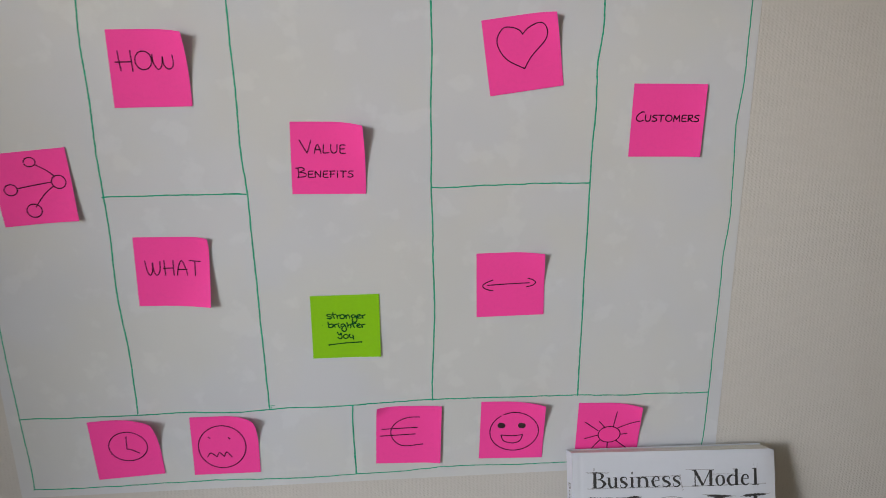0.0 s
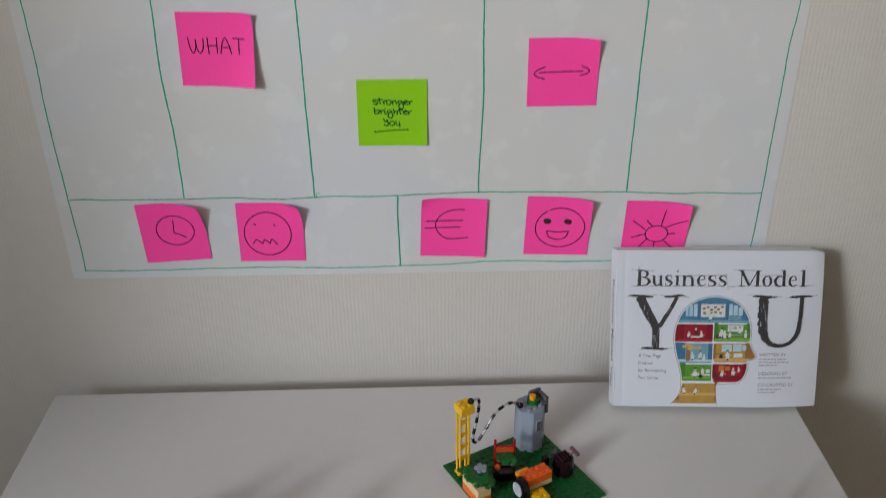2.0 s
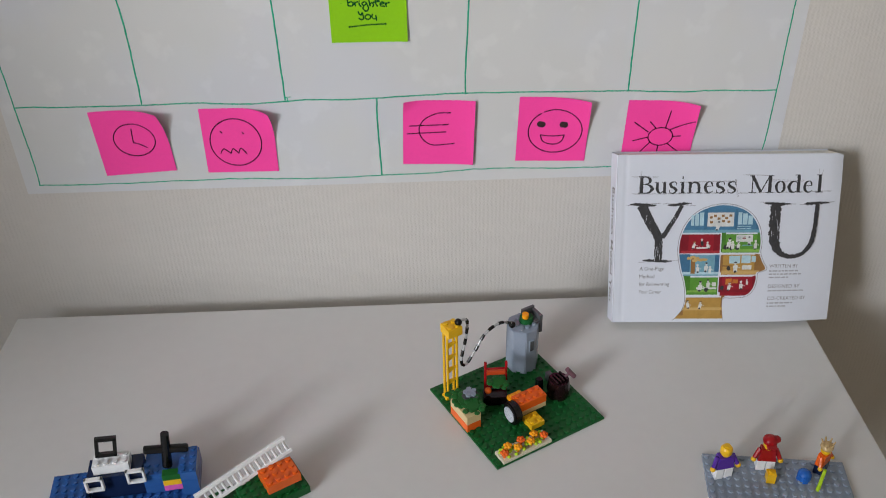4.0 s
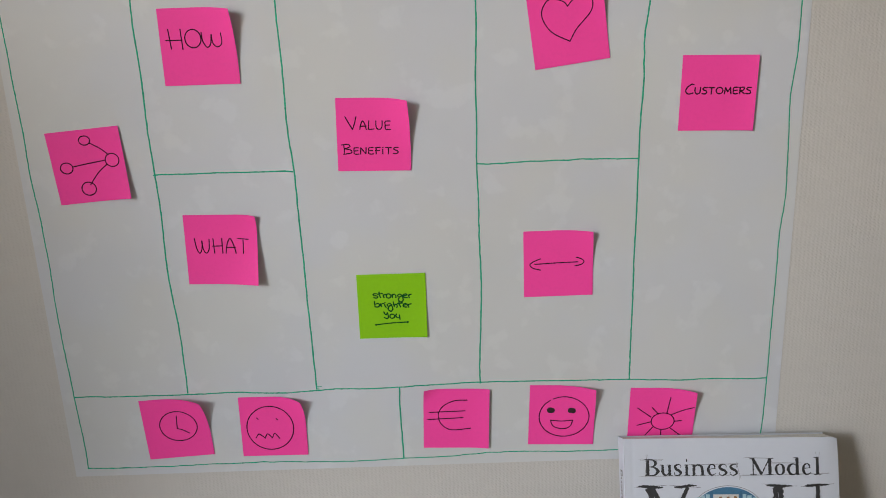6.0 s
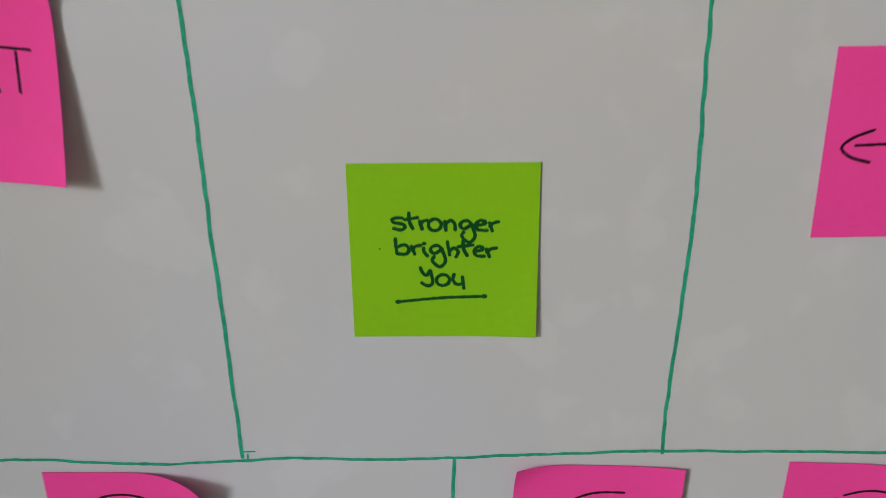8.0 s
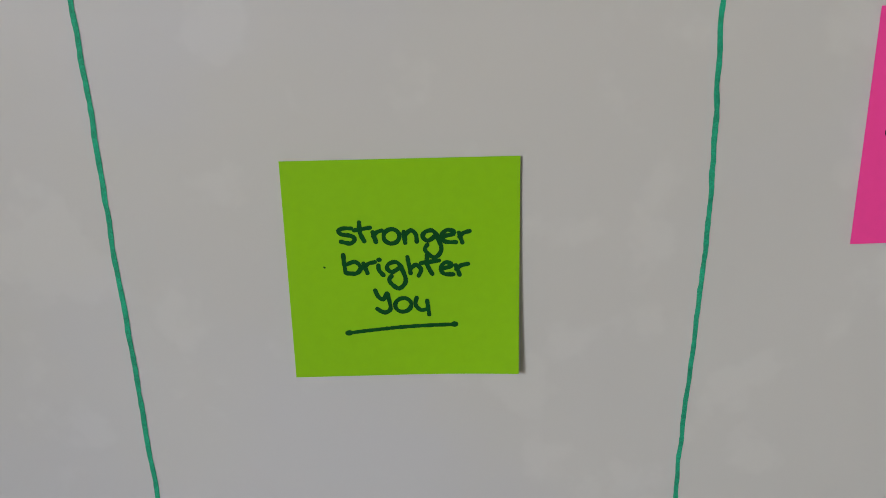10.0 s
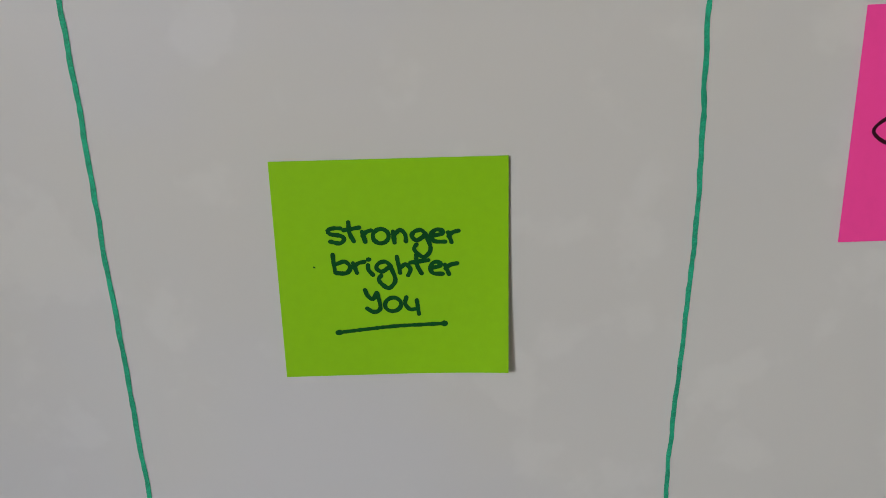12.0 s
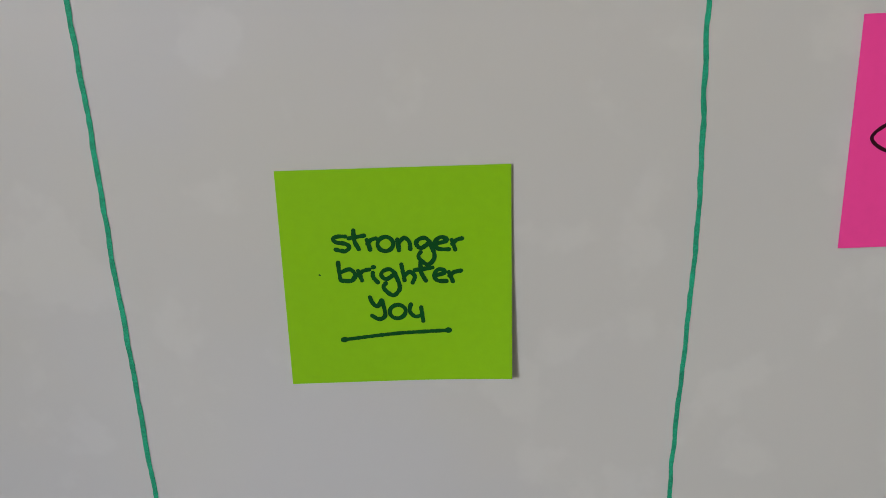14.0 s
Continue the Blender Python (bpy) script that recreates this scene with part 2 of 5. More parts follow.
for y0, y1, z0, z1 in ((WY0, WY0 + 0.05, WZ0, WZ1), (WY1 - 0.05, WY1, WZ0, WZ1), (WY0 + 0.05, WY1 - 0.05, WZ0, WZ0 + 0.05), (WY0 + 0.05, WY1 - 0.05, WZ1 - 0.05, WZ1)):
    bm = bmesh.new()
    box(bm, RX0 - 0.1, RX0 - 0.05, y0, y1, z0, z1, 0.004)
    part("window_frame", bm, M_FRAME, window)
bm = bmesh.new()
box(bm, RX0, RX1, WALL - 0.012, WALL - 0.001, 0.0, 0.07, 0.003)
tagged(obj("baseboard", bm, M_SKIRT), "white painted baseboard along the wall", "baseboard", kind="structure")

# ---- desk ----
DX0, DX1, DY0, DY1 = -0.4787, 0.415, 0.32, 0.921
desk = thing("desk", pose(0, 0, 0), "plain white laminate desk standing just off the wall", "desk")
bm = bmesh.new()
box(bm, DX0, DX1, DY0, DY1, DESK_Z - 0.034, DESK_Z, 0.0015)
part("desktop", bm, M_DESK, desk)
for x, y in ((DX0 + 0.02, DY0 + 0.02), (DX1 - 0.07, DY0 + 0.02), (DX0 + 0.02, DY1 - 0.07), (DX1 - 0.07, DY1 - 0.07)):
    bm = bmesh.new()
    box(bm, x, x + 0.05, y, y + 0.05, 0.0, DESK_Z - 0.034, 0.002)
    part("leg", bm, M_DESK, desk)

# ---- strokes of ink ----


def curve_through(pts, step):
    """Even points along a smooth curve through pts (Catmull-Rom)."""
    pts = [Vector(p) for p in pts]
    out = []
    for i in range(len(pts) - 1):
        a, b, c, d = pts[max(i - 1, 0)], pts[i], pts[i + 1], pts[min(i + 2, len(pts) - 1)]
        n = max(2, int((c - b).length / step))
        for k in range(n):
            t = k / n
            out.append(0.5 * ((2 * b) + (c - a) * t + (2 * a - 5 * b + 4 * c - d) * t * t + (3 * b - a - 3 * c + d) * t ** 3))
    return out + [pts[-1]]


def ribbon(bm, pts, width, place, step, wobble=0.12, fluff=900.0):
    """A pen stroke: a flat band with round ends, laid on the surface that place(x, y) gives."""
    line = curve_through(pts, step)
    n = len(line)
    rows = []
    seed = random.random() * 50
    for i, p in enumerate(line):
        d = (line[min(i + 1, n - 1)] - line[max(i - 1, 0)])
        d = d.normalized() if d.length > 1e-9 else Vector((1, 0))
        side = Vector((-d.y, d.x))
        h = width / 2 * (1 + wobble * noise.noise((p.x * fluff, p.y * fluff, seed)))
        rows.append((bm.verts.new(place(*(p + side * h))), bm.verts.new(place(*(p - side * h)))))
    for a, b in zip(rows, rows[1:]):
        bm.faces.new((a[0], a[1], b[1], b[0]))
    for i, j in ((0, 1), (n - 1, n - 2)):
        d = (line[i] - line[j]).normalized()
        side = Vector((-d.y, d.x))
        cap = [bm.verts.new(place(*(line[i] + (d * math.sin(a) + side * math.cos(a)) * width / 2))) for a in (math.pi * k / 6 for k in range(7))]
        bm.faces.new(cap)


def ring(cx, cy, rx, ry, turn=0.0, start=0.0, sweep=360.0, n=20):
    """Points of a hand-drawn ellipse."""
    out = []
    for k in range(n + 1):
        a = radians(start + sweep * k / n)
        x, y = rx * math.cos(a), ry * math.sin(a)
        c, s_ = math.cos(radians(turn)), math.sin(radians(turn))
        out.append((cx + x * c - y * s_, cy + x * s_ + y * c))
    return out


# pen letters: capitals in a box one unit high; small letters one unit wide with an x-height of one unit
CAPITALS = {}
CAPITALS["H"] = (0.72, [[(0.06, 1), (0.1, 0)], [(0.66, 1), (0.66, 0)], [(0, 0.48), (0.68, 0.5)]])
CAPITALS["O"] = (0.9, [ring(0.45, 0.5, 0.42, 0.5, 0, 95, 365, 12)])
CAPITALS["W"] = (1.05, [[(0, 1), (0.1, 0.35), (0.28, 0.0), (0.46, 0.3), (0.5, 0.85), (0.55, 0.3), (0.74, 0.0), (0.95, 0.3), (1.0, 0.95)]])
CAPITALS["A"] = (0.72, [[(0.0, 0.0), (0.12, 0.6), (0.34, 1.0), (0.55, 0.6), (0.7, 0.0)], [(0.08, 0.38), (0.68, 0.4)]])
CAPITALS["T"] = (0.72, [[(0, 1), (0.72, 0.96)], [(0.36, 0.9), (0.34, 0.0)]])
CAPITALS["V"] = (0.9, [[(0, 1), (0.25, 0.5), (0.52, 0.0)], [(0.52, 0.0), (0.68, 0.5), (0.8, 1.0)]])
CAPITALS["L"] = (0.6, [[(0.06, 1), (0.0, 0.3), (0.05, 0.02), (0.6, 0.06)]])
CAPITALS["U"] = (0.72, [[(0, 1), (0.02, 0.3), (0.3, 0.0), (0.62, 0.25), (0.68, 1.0)]])
CAPITALS["E"] = (0.62, [[(0.6, 1), (0.1, 0.95), (0.05, 0.5), (0.1, 0.03), (0.62, 0.0)], [(0.08, 0.5), (0.52, 0.53)]])
CAPITALS["B"] = (0.72, [[(0.1, 0.98), (0.14, 0.5), (0.12, 0.0)], [(-0.05, 0.95), (0.4, 1.0), (0.58, 0.78), (0.2, 0.55)], [(0.2, 0.55), (0.65, 0.4), (0.66, 0.12), (0.08, 0.0)]])
CAPITALS["N"] = (0.72, [[(0, 0), (0.04, 0.98)], [(0.04, 0.98), (0.62, 0.05)], [(0.62, 0.05), (0.68, 1.0)]])
CAPITALS["F"] = (0.6, [[(0.12, 1), (0.1, 0)], [(0.0, 0.98), (0.6, 1.0)], [(0.02, 0.5), (0.5, 0.52)]])
CAPITALS["i"] = (0.22, [[(0.1, 0.7), (0.1, 0.0)], [(0.1, 1.0), (0.13, 0.96)]])
CAPITALS["S"] = (0.62, [[(0.6, 0.98), (0.2, 0.95), (0.08, 0.7), (0.5, 0.45), (0.56, 0.15), (0.3, 0.0), (0.0, 0.06)]])
CAPITALS["C"] = (0.7, [[(0.7, 0.98), (0.5, 1.0), (0.15, 0.65), (0.05, 0.25), (0.3, 0.0), (0.66, 0.1)]])
CAPITALS["M"] = (0.85, [[(0, 0), (0.08, 0.95)], [(0.08, 0.95), (0.4, 0.3)], [(0.4, 0.3), (0.72, 0.98)], [(0.72, 0.98), (0.82, 0.0)]])
CAPITALS["R"] = (0.62, [[(0.06, 0), (0.06, 0.98)], [(0.0, 0.95), (0.5, 1.0), (0.52, 0.6), (0.08, 0.48)], [(0.1, 0.48), (0.62, 0.0)]])
SMALL = {}
SMALL["s"] = [[(0.8, 0.86), (0.33, 0.86), (0.0, 0.72), (0.16, 0.51), (0.8, 0.41), (1.0, 0.2), (0.73, -0.04), (0.13, 0.06)]]
SMALL["t"] = [[(0.33, 1.23), (0.36, 0.61), (0.61, 0.09)], [(0.0, 0.75), (1.0, 0.92)]]
SMALL["r"] = [[(0.0, 0.65), (0.31, 0.06)], [(0.04, 0.41), (0.43, 0.65), (1.0, 0.75)]]
SMALL["o"] = [[(0.35, 0.81), (0.12, 0.68), (0.0, 0.47), (0.02, 0.24), (0.17, 0.06), (0.42, -0.03), (0.69, 0.01), (0.9, 0.16), (1.0, 0.38), (0.96, 0.6), (0.78, 0.77), (0.53, 0.84), (0.26, 0.78)]]
SMALL["n"] = [[(0.0, 0.68), (0.09, 0.02)], [(0.08, 0.47), (0.54, 0.78), (0.94, 0.54), (1.0, 0.09)]]
SMALL["g"] = [[(0.8, 0.5), (0.52, 0.78), (0.14, 0.68), (0.0, 0.4), (0.28, 0.16), (0.73, 0.47)], [(0.77, 0.5), (1.0, -0.16), (0.96, -0.55), (0.63, -0.86), (0.25, -0.61), (0.1, -0.33), (0.24, -0.09)]]
SMALL["e"] = [[(0.04, 0.43), (0.81, 0.57), (0.82, 0.74), (0.38, 0.81), (0.0, 0.5), (0.23, 0.12), (1.0, 0.08)]]
SMALL["b"] = [[(0.0, 1.16), (0.03, 0.57), (0.09, 0.07)], [(0.09, 0.53), (0.68, 0.75), (1.0, 0.4), (0.74, 0.04), (0.13, 0.04)]]
SMALL["i"] = [[(0.0, 0.55), (0.07, 0.26), (1.0, -0.05)], [(0.07, 0.9), (0.32, 0.9)]]
SMALL["h"] = [[(0.0, 1.09), (0.2, 0.1)], [(0.17, 0.35), (0.62, 0.64), (1.0, 0.36), (0.81, -0.04)]]
SMALL["y"] = [[(0.0, 1.37), (0.17, 1.0), (0.51, 0.77), (0.77, 1.16)], [(0.81, 1.16), (1.0, 0.32), (0.86, 0.03), (0.5, -0.03), (0.08, 0.2)]]
SMALL["u"] = [[(0.11, 0.84), (0.0, 0.41), (0.37, 0.06), (0.8, 0.09)], [(0.87, 0.63), (1.0, -0.25)]]


def written(places, start, slope, height):
    """Hand-written small letters, each stretched between its two sides, on a sloping base line."""
    return [[[(x0 + px * (x1 - x0), start + slope * (x0 + px * (x1 - x0)) + py * height) for px, py in s_] for s_ in SMALL[c]] for c, x0, x1 in places]


def word_strokes(text, x0, x1, y, height, alphabet, tilt=0.0, gap=0.22, first=1.0):
    """The strokes of a hand-printed word that reaches from x0 to x1 on a base line at y; first: how much larger its initial is."""
    widths = [alphabet[c][0] * (first if i == 0 else 1) for i, c in enumerate(text)]
    k = (x1 - x0) / (sum(widths) + gap * (len(text) - 1))
    at, letters = x0, []
    for i, c in enumerate(text):
        big = first if i == 0 else 1.0
        strokes = []
        for s_ in alphabet[c][1]:
            strokes.append([(at + px * k * big, y + py * height * big + ((at - x0) + px * k * big) * tilt) for px, py in s_])
        letters.append(strokes)
        at += (widths[i] + gap) * k
    return letters


# ---- whiteboard sheet on the wall ----
PX0, PX1, PZ0, PZ1 = -0.441, 0.384, 0.854, 1.56


def sheet_at(x, z, lift=0.0):
    """A place on the sheet, which ripples a little."""
    dent = 0.0004 * noise.noise((x * 9, z * 5, 3.0)) + 0.00025 * noise.noise((x * 22, z * 13, 8.0))
    return (x, WALL - 0.00045 + dent * 0.5 - lift, z)


sheet = thing("wall_chart", pose(0, 0, 0), "white film sheet on the wall, ruled by hand in green marker", "chart")
bm = bmesh.new()
NX, NZ = 84, 72
grid = []
for j in range(NZ + 1):
    row = []
    for i in range(NX + 1):
        v = PZ0 + (PZ1 - PZ0) * j / NZ
        edge = 0.0035 * (v - PZ0) / (PZ1 - PZ0)
        x = PX0 - edge + (PX1 + edge - PX0 + edge) * i / NX
        row.append(bm.verts.new(sheet_at(x, v - 0.004 * i / NX)))
    grid.append(row)
for j in range(NZ):
    for i in range(NX):
        bm.faces.new((grid[j][i], grid[j][i + 1], grid[j + 1][i + 1], grid[j + 1][i])).smooth = True
rim = bmesh.ops.extrude_edge_only(bm, edges=[e for e in bm.edges if e.is_boundary])["geom"]
bmesh.ops.translate(bm, vec=(0, 0.0002, 0), verts=[g for g in rim if isinstance(g, bmesh.types.BMVert)])
part("film", bm, M_SHEET, sheet, smooth=40)

def rule(name, pts):
    """A line ruled by hand on the sheet with a felt marker."""
    i = len(sheet.children)
    bm = bmesh.new()

    def shaky(x, z):
        sway = 0.0005 * noise.noise((z * 21, x * 21, i + 0.5)) + 0.00042 * noise.noise((z * 110, x * 90, i)) + 0.0001 * noise.noise((z * 330, x * 330, i))
        drift = 0.0008 * noise.noise((x * 21, z * 21, i + 7.5)) + 0.00065 * noise.noise((x * 75, z * 90, i + 3)) + 0.0002 * noise.noise((x * 330, z * 330, i))
        return sheet_at(x + sway, z + drift, 0.00012 + 0.00001 * i)

    even = []
    for (x0, z0), (x1, z1) in zip(pts, pts[1:]):
        n = max(1, round(math.hypot(x1 - x0, z1 - z0) / 0.004))
        even += [(x0 + (x1 - x0) * k / n, z0 + (z1 - z0) * k / n) for k in range(n)]
    even.append(pts[-1])
    soft = []
    for k in range(len(even)):
        r = min(4, k, len(even) - 1 - k)
        near = even[k - r:k + r + 1]
        soft.append((sum(p[0] for p in near) / len(near), sum(p[1] for p in near) / len(near)))
    ribbon(bm, soft, {"pen_tick": 0.0008, "border_line": 0.00128, "row_line": 0.00145}.get(name, 0.00168), shaky, 0.0012, 0.24, 420.0)
    part(name, bm, M_MARK, sheet)


rule("border_line", [(-0.4363, 1.53), (-0.4334, 1.3989), (-0.435, 1.3731), (-0.4333, 1.3536), (-0.434, 1.3241), (-0.432, 1.2707), (-0.4327, 1.2156), (-0.4302, 1.1856), (-0.4281, 1.1116), (-0.4298, 1.0862), (-0.4295, 1.0275), (-0.4244, 0.8855), (-0.4256, 0.8645)])
rule("column_line", [(-0.3018, 1.53), (-0.3001, 1.4104), (-0.3021, 1.3781), (-0.3003, 1.3141), (-0.3017, 1.2693), (-0.2987, 1.1754), (-0.3007, 1.1045), (-0.2958, 1.0301), (-0.2963, 0.9579)])
rule("column_line", [(-0.1568, 1.53), (-0.1568, 1.4473), (-0.156, 1.409), (-0.1559, 1.3568), (-0.1544, 1.3365), (-0.1551, 1.2615), (-0.1534, 1.2328), (-0.1512, 1.2181), (-0.152, 1.2005), (-0.15, 1.1216), (-0.1498, 1.0615), (-0.1483, 1.0256), (-0.1485, 0.9856), (-0.148, 0.9563)])
rule("column_line", [(0.0432, 1.53), (0.0432, 1.4457), (0.0458, 1.4135), (0.0463, 1.3669), (0.0438, 1.2913), (0.0443, 1.2577), (0.0423, 1.2059), (0.044, 1.1703), (0.0436, 1.1155), (0.0444, 1.0586), (0.0394, 0.9799), (0.0402, 0.9561)])
rule("column_line", [(0.2264, 1.53), (0.2225, 1.4053), (0.2233, 1.3689), (0.2179, 1.3489), (0.2186, 1.291), (0.2157, 1.252), (0.211, 0.9531)])
rule("border_line", [(0.3804, 1.53), (0.3766, 1.4038), (0.3763, 1.3129), (0.371, 1.2748), (0.3756, 1.1715), (0.3711, 1.1235), (0.3692, 0.9429), (0.368, 0.8945), (0.365, 0.864)])
rule("row_line", [(-0.3011, 1.2142), (-0.29, 1.215), (-0.261, 1.2141), (-0.1684, 1.2134), (-0.1528, 1.2123)])
rule("row_line", [(0.0436, 1.2129), (0.0561, 1.2119), (0.0905, 1.2131), (0.1705, 1.2134), (0.2149, 1.2119)])
rule("row_line", [(-0.4256, 0.9569), (-0.4103, 0.9579), (-0.379, 0.9555), (-0.2405, 0.9563), (-0.1844, 0.9525), (-0.1216, 0.9555), (-0.0967, 0.954), (0.0402, 0.957), (0.2196, 0.9537), (0.2629, 0.9504), (0.2998, 0.9513), (0.343, 0.9487), (0.3687, 0.9492)])
rule("column_line", [(-0.0525, 0.9541), (-0.0536, 0.9279), (-0.0527, 0.864)])
rule("border_line", [(-0.4256, 0.8645), (-0.3727, 0.863), (-0.2175, 0.8644), (-0.1278, 0.8611), (0.0067, 0.863), (0.0482, 0.8661), (0.2007, 0.8625), (0.365, 0.864)])
rule("border_line", [(-0.436, 1.53), (-0.2, 1.528), (0.1, 1.531), (0.378, 1.53)])
rule("pen_tick", [(-0.1475, 0.9586), (-0.1418, 0.959)])
rule("pen_tick", [(-0.1452, 0.9584), (-0.1455, 0.9556)])

# ---- sticky notes ----

def bent(x, y, bends, SIDE):
    """Where a point of a flat note lies once its edges and corners have curled: bends of direction, start and radius."""
    dx = dy = lift = 0.0
    for turn, start, radius in bends:
        c, s_ = math.cos(radians(turn)), math.sin(radians(turn))
        s = (x - SIDE / 2) * c + (y - SIDE / 2) * s_ - start
        if s > 0:
            a = min(s / radius, 1.4)
            pull = s - radius * math.sin(a)
            dx, dy, lift = dx - pull * c, dy - pull * s_, lift + radius * (1 - math.cos(a))
    return x + dx, y + dy, lift


def sticky_note(x, z, turn, paper, label, bends, marks, SIDE=0.0762):
    """A square note with its lower left corner at x, z. marks: name, strokes in parts of the note's side, pen width, ink."""
    note = thing("sticky_note", pose(x, WALL - 0.0012, z, 90, 0, 0) @ pose(0, 0, 0, 0, 0, turn), label, "sticky note", "notes on the chart")
    n = 22
    bm = bmesh.new()
    rows = [[bm.verts.new(bent(SIDE * i / n, SIDE * j / n, bends, SIDE)) for i in range(n + 1)] for j in range(n + 1)]
    for j in range(n):
        for i in range(n):
            bm.faces.new((rows[j][i], rows[j][i + 1], rows[j + 1][i + 1], rows[j + 1][i])).smooth = True
    back_geo = bmesh.ops.extrude_face_region(bm, geom=bm.faces[:])["geom"]
    bmesh.ops.translate(bm, vec=(0, 0, 0.00022), verts=[g for g in back_geo if isinstance(g, bmesh.types.BMVert)])
    part("paper", bm, paper, note, smooth=50)

    level = [0.00027, 0]

    def lay(u, v):
        a, b, c = bent(u, v, bends, SIDE)
        level[0] += 0.0000001
        return a, b, c + level[0]

    for name, strokes, width, ink in marks:
        bm = bmesh.new()
        for s_ in strokes:
            level[0] = 0.00027 + 0.000016 * (level[1] % 5)
            level[1] += 1
            ribbon(bm, [(px * SIDE, py * SIDE) for px, py in s_], width, lay, 0.0005, 0.24)
        part(name, bm, ink, note)
    return note


def lettered(letters, width=0.0012, ink=None):
    return [("letter", strokes, width, ink or M_PEN) for strokes in letters]


W_PEN = 0.00122
sticky_note(-0.2763, 1.3075, -0.3, M_PINK, "pink sticky note lettered HOW with a curled corner", [(32, 0.012, 0.06)],
            lettered([[[(0.12, 0.73), (0.14, 0.48)], [(0.28, 0.73), (0.29, 0.47)], [(0.08, 0.59), (0.29, 0.59)]], [ring(0.435, 0.605, 0.105, 0.118, 0, 95, 365, 14)],
                      [[(0.55, 0.68), (0.56, 0.57), (0.61, 0.49), (0.66, 0.53), (0.68, 0.65), (0.69, 0.54), (0.75, 0.49), (0.81, 0.54), (0.81, 0.67)]]]), SIDE=0.0777)
sticky_note(0.106, 1.309, 7.0, M_PINK, "pink sticky note with a drawn heart, corner lifted", [(30, 0.022, 0.05)],
            [("heart_outline", [[(0.52, 0.75), (0.48, 0.81), (0.38, 0.86), (0.27, 0.86), (0.18, 0.74), (0.19, 0.6), (0.29, 0.44), (0.5, 0.30)],
                                [(0.5, 0.30), (0.61, 0.45), (0.8, 0.62), (0.85, 0.74), (0.82, 0.84), (0.74, 0.87), (0.6, 0.82), (0.52, 0.75)]], 0.00118, M_PEN)], SIDE=0.0775)
sticky_note(0.2555, 1.240, -1.8, M_PINK, "flat pink sticky note lettered CUSTOMERS", [(0, 0.012, 0.16)],
            lettered(word_strokes("CUSTOMERS", 0.06, 0.93, 0.49, 0.085, CAPITALS, 0.0, 0.2, 1.5), 0.0014), SIDE=0.0784)
sticky_note(-0.1045, 1.2108, -1.6, M_PINK, "pink sticky note lettered VALUE BENEFITS, corner curled over", [(28, 0.014, 0.052)],
            lettered(word_strokes("VALUE", 0.12, 0.73, 0.575, 0.115, CAPITALS, -0.01, 0.22, 1.5) + word_strokes("BENEFiTS", 0.07, 0.83, 0.235, 0.088, CAPITALS, 0.0, 0.2, 1.55)), SIDE=0.0777)
sticky_note(-0.404, 1.1852, 4.1, M_PINK, "pink sticky note with a drawn network of circles", [(-22, 0.006, 0.2)],
            [("circle", [ring(0.51, 0.85, 0.075, 0.062, 0, 200, 340, 12)], W_PEN, M_PEN), ("circle", [ring(0.19, 0.5, 0.085, 0.075, 0, 150, 375, 12)], W_PEN, M_PEN),
             ("circle", [ring(0.43, 0.19, 0.098, 0.092, 0, 60, 370, 12)], W_PEN, M_PEN), ("circle", [ring(0.83, 0.55, 0.095, 0.09, 0, 100, 365, 12)], W_PEN, M_PEN),
             ("link_line", [[(0.57, 0.81), (0.7, 0.72), (0.78, 0.64)]], W_PEN, M_PEN), ("link_line", [[(0.27, 0.51), (0.5, 0.535), (0.73, 0.555)]], W_PEN, M_PEN),
             ("link_line", [[(0.46, 0.24), (0.61, 0.4), (0.75, 0.5)]], W_PEN, M_PEN)], SIDE=0.0782)
sticky_note(-0.278, 1.0899, -1.5, M_PINK, "pink sticky note lettered WHAT, its edge standing off", [(-28, 0.004, 0.125), (52, 0.040, 0.022)],
            lettered(word_strokes("WHAT", 0.13, 0.87, 0.455, 0.21, CAPITALS, -0.01, 0.16)), SIDE=0.0792)
sticky_note(0.0915, 1.0595, 0.0, M_PINK, "pink sticky note with a drawn double arrow", [(42, 0.022, 0.06)],
            [("arrow_shaft", [[(0.16, 0.5), (0.45, 0.51), (0.78, 0.515)]], W_PEN, M_PEN), ("arrow_head", [[(0.24, 0.58), (0.14, 0.54), (0.09, 0.49), (0.14, 0.44), (0.24, 0.41)]], W_PEN, M_PEN),
             ("arrow_head", [[(0.76, 0.585), (0.83, 0.56), (0.87, 0.52), (0.83, 0.475), (0.74, 0.455)]], W_PEN, M_PEN)])
sticky_note(-0.3502, 0.8737, 3.0, M_PINK, "pink sticky note with a drawn clock, corner rolled forward", [(46, 0.013, 0.052)],
            [("clock_face", [ring(0.53, 0.53, 0.285, 0.248, -6, 100, 365, 20)], W_PEN, M_PEN), ("clock_hand", [[(0.525, 0.7), (0.505, 0.49)], [(0.505, 0.49), (0.585, 0.46), (0.675, 0.4)]], W_PEN, M_PEN)])
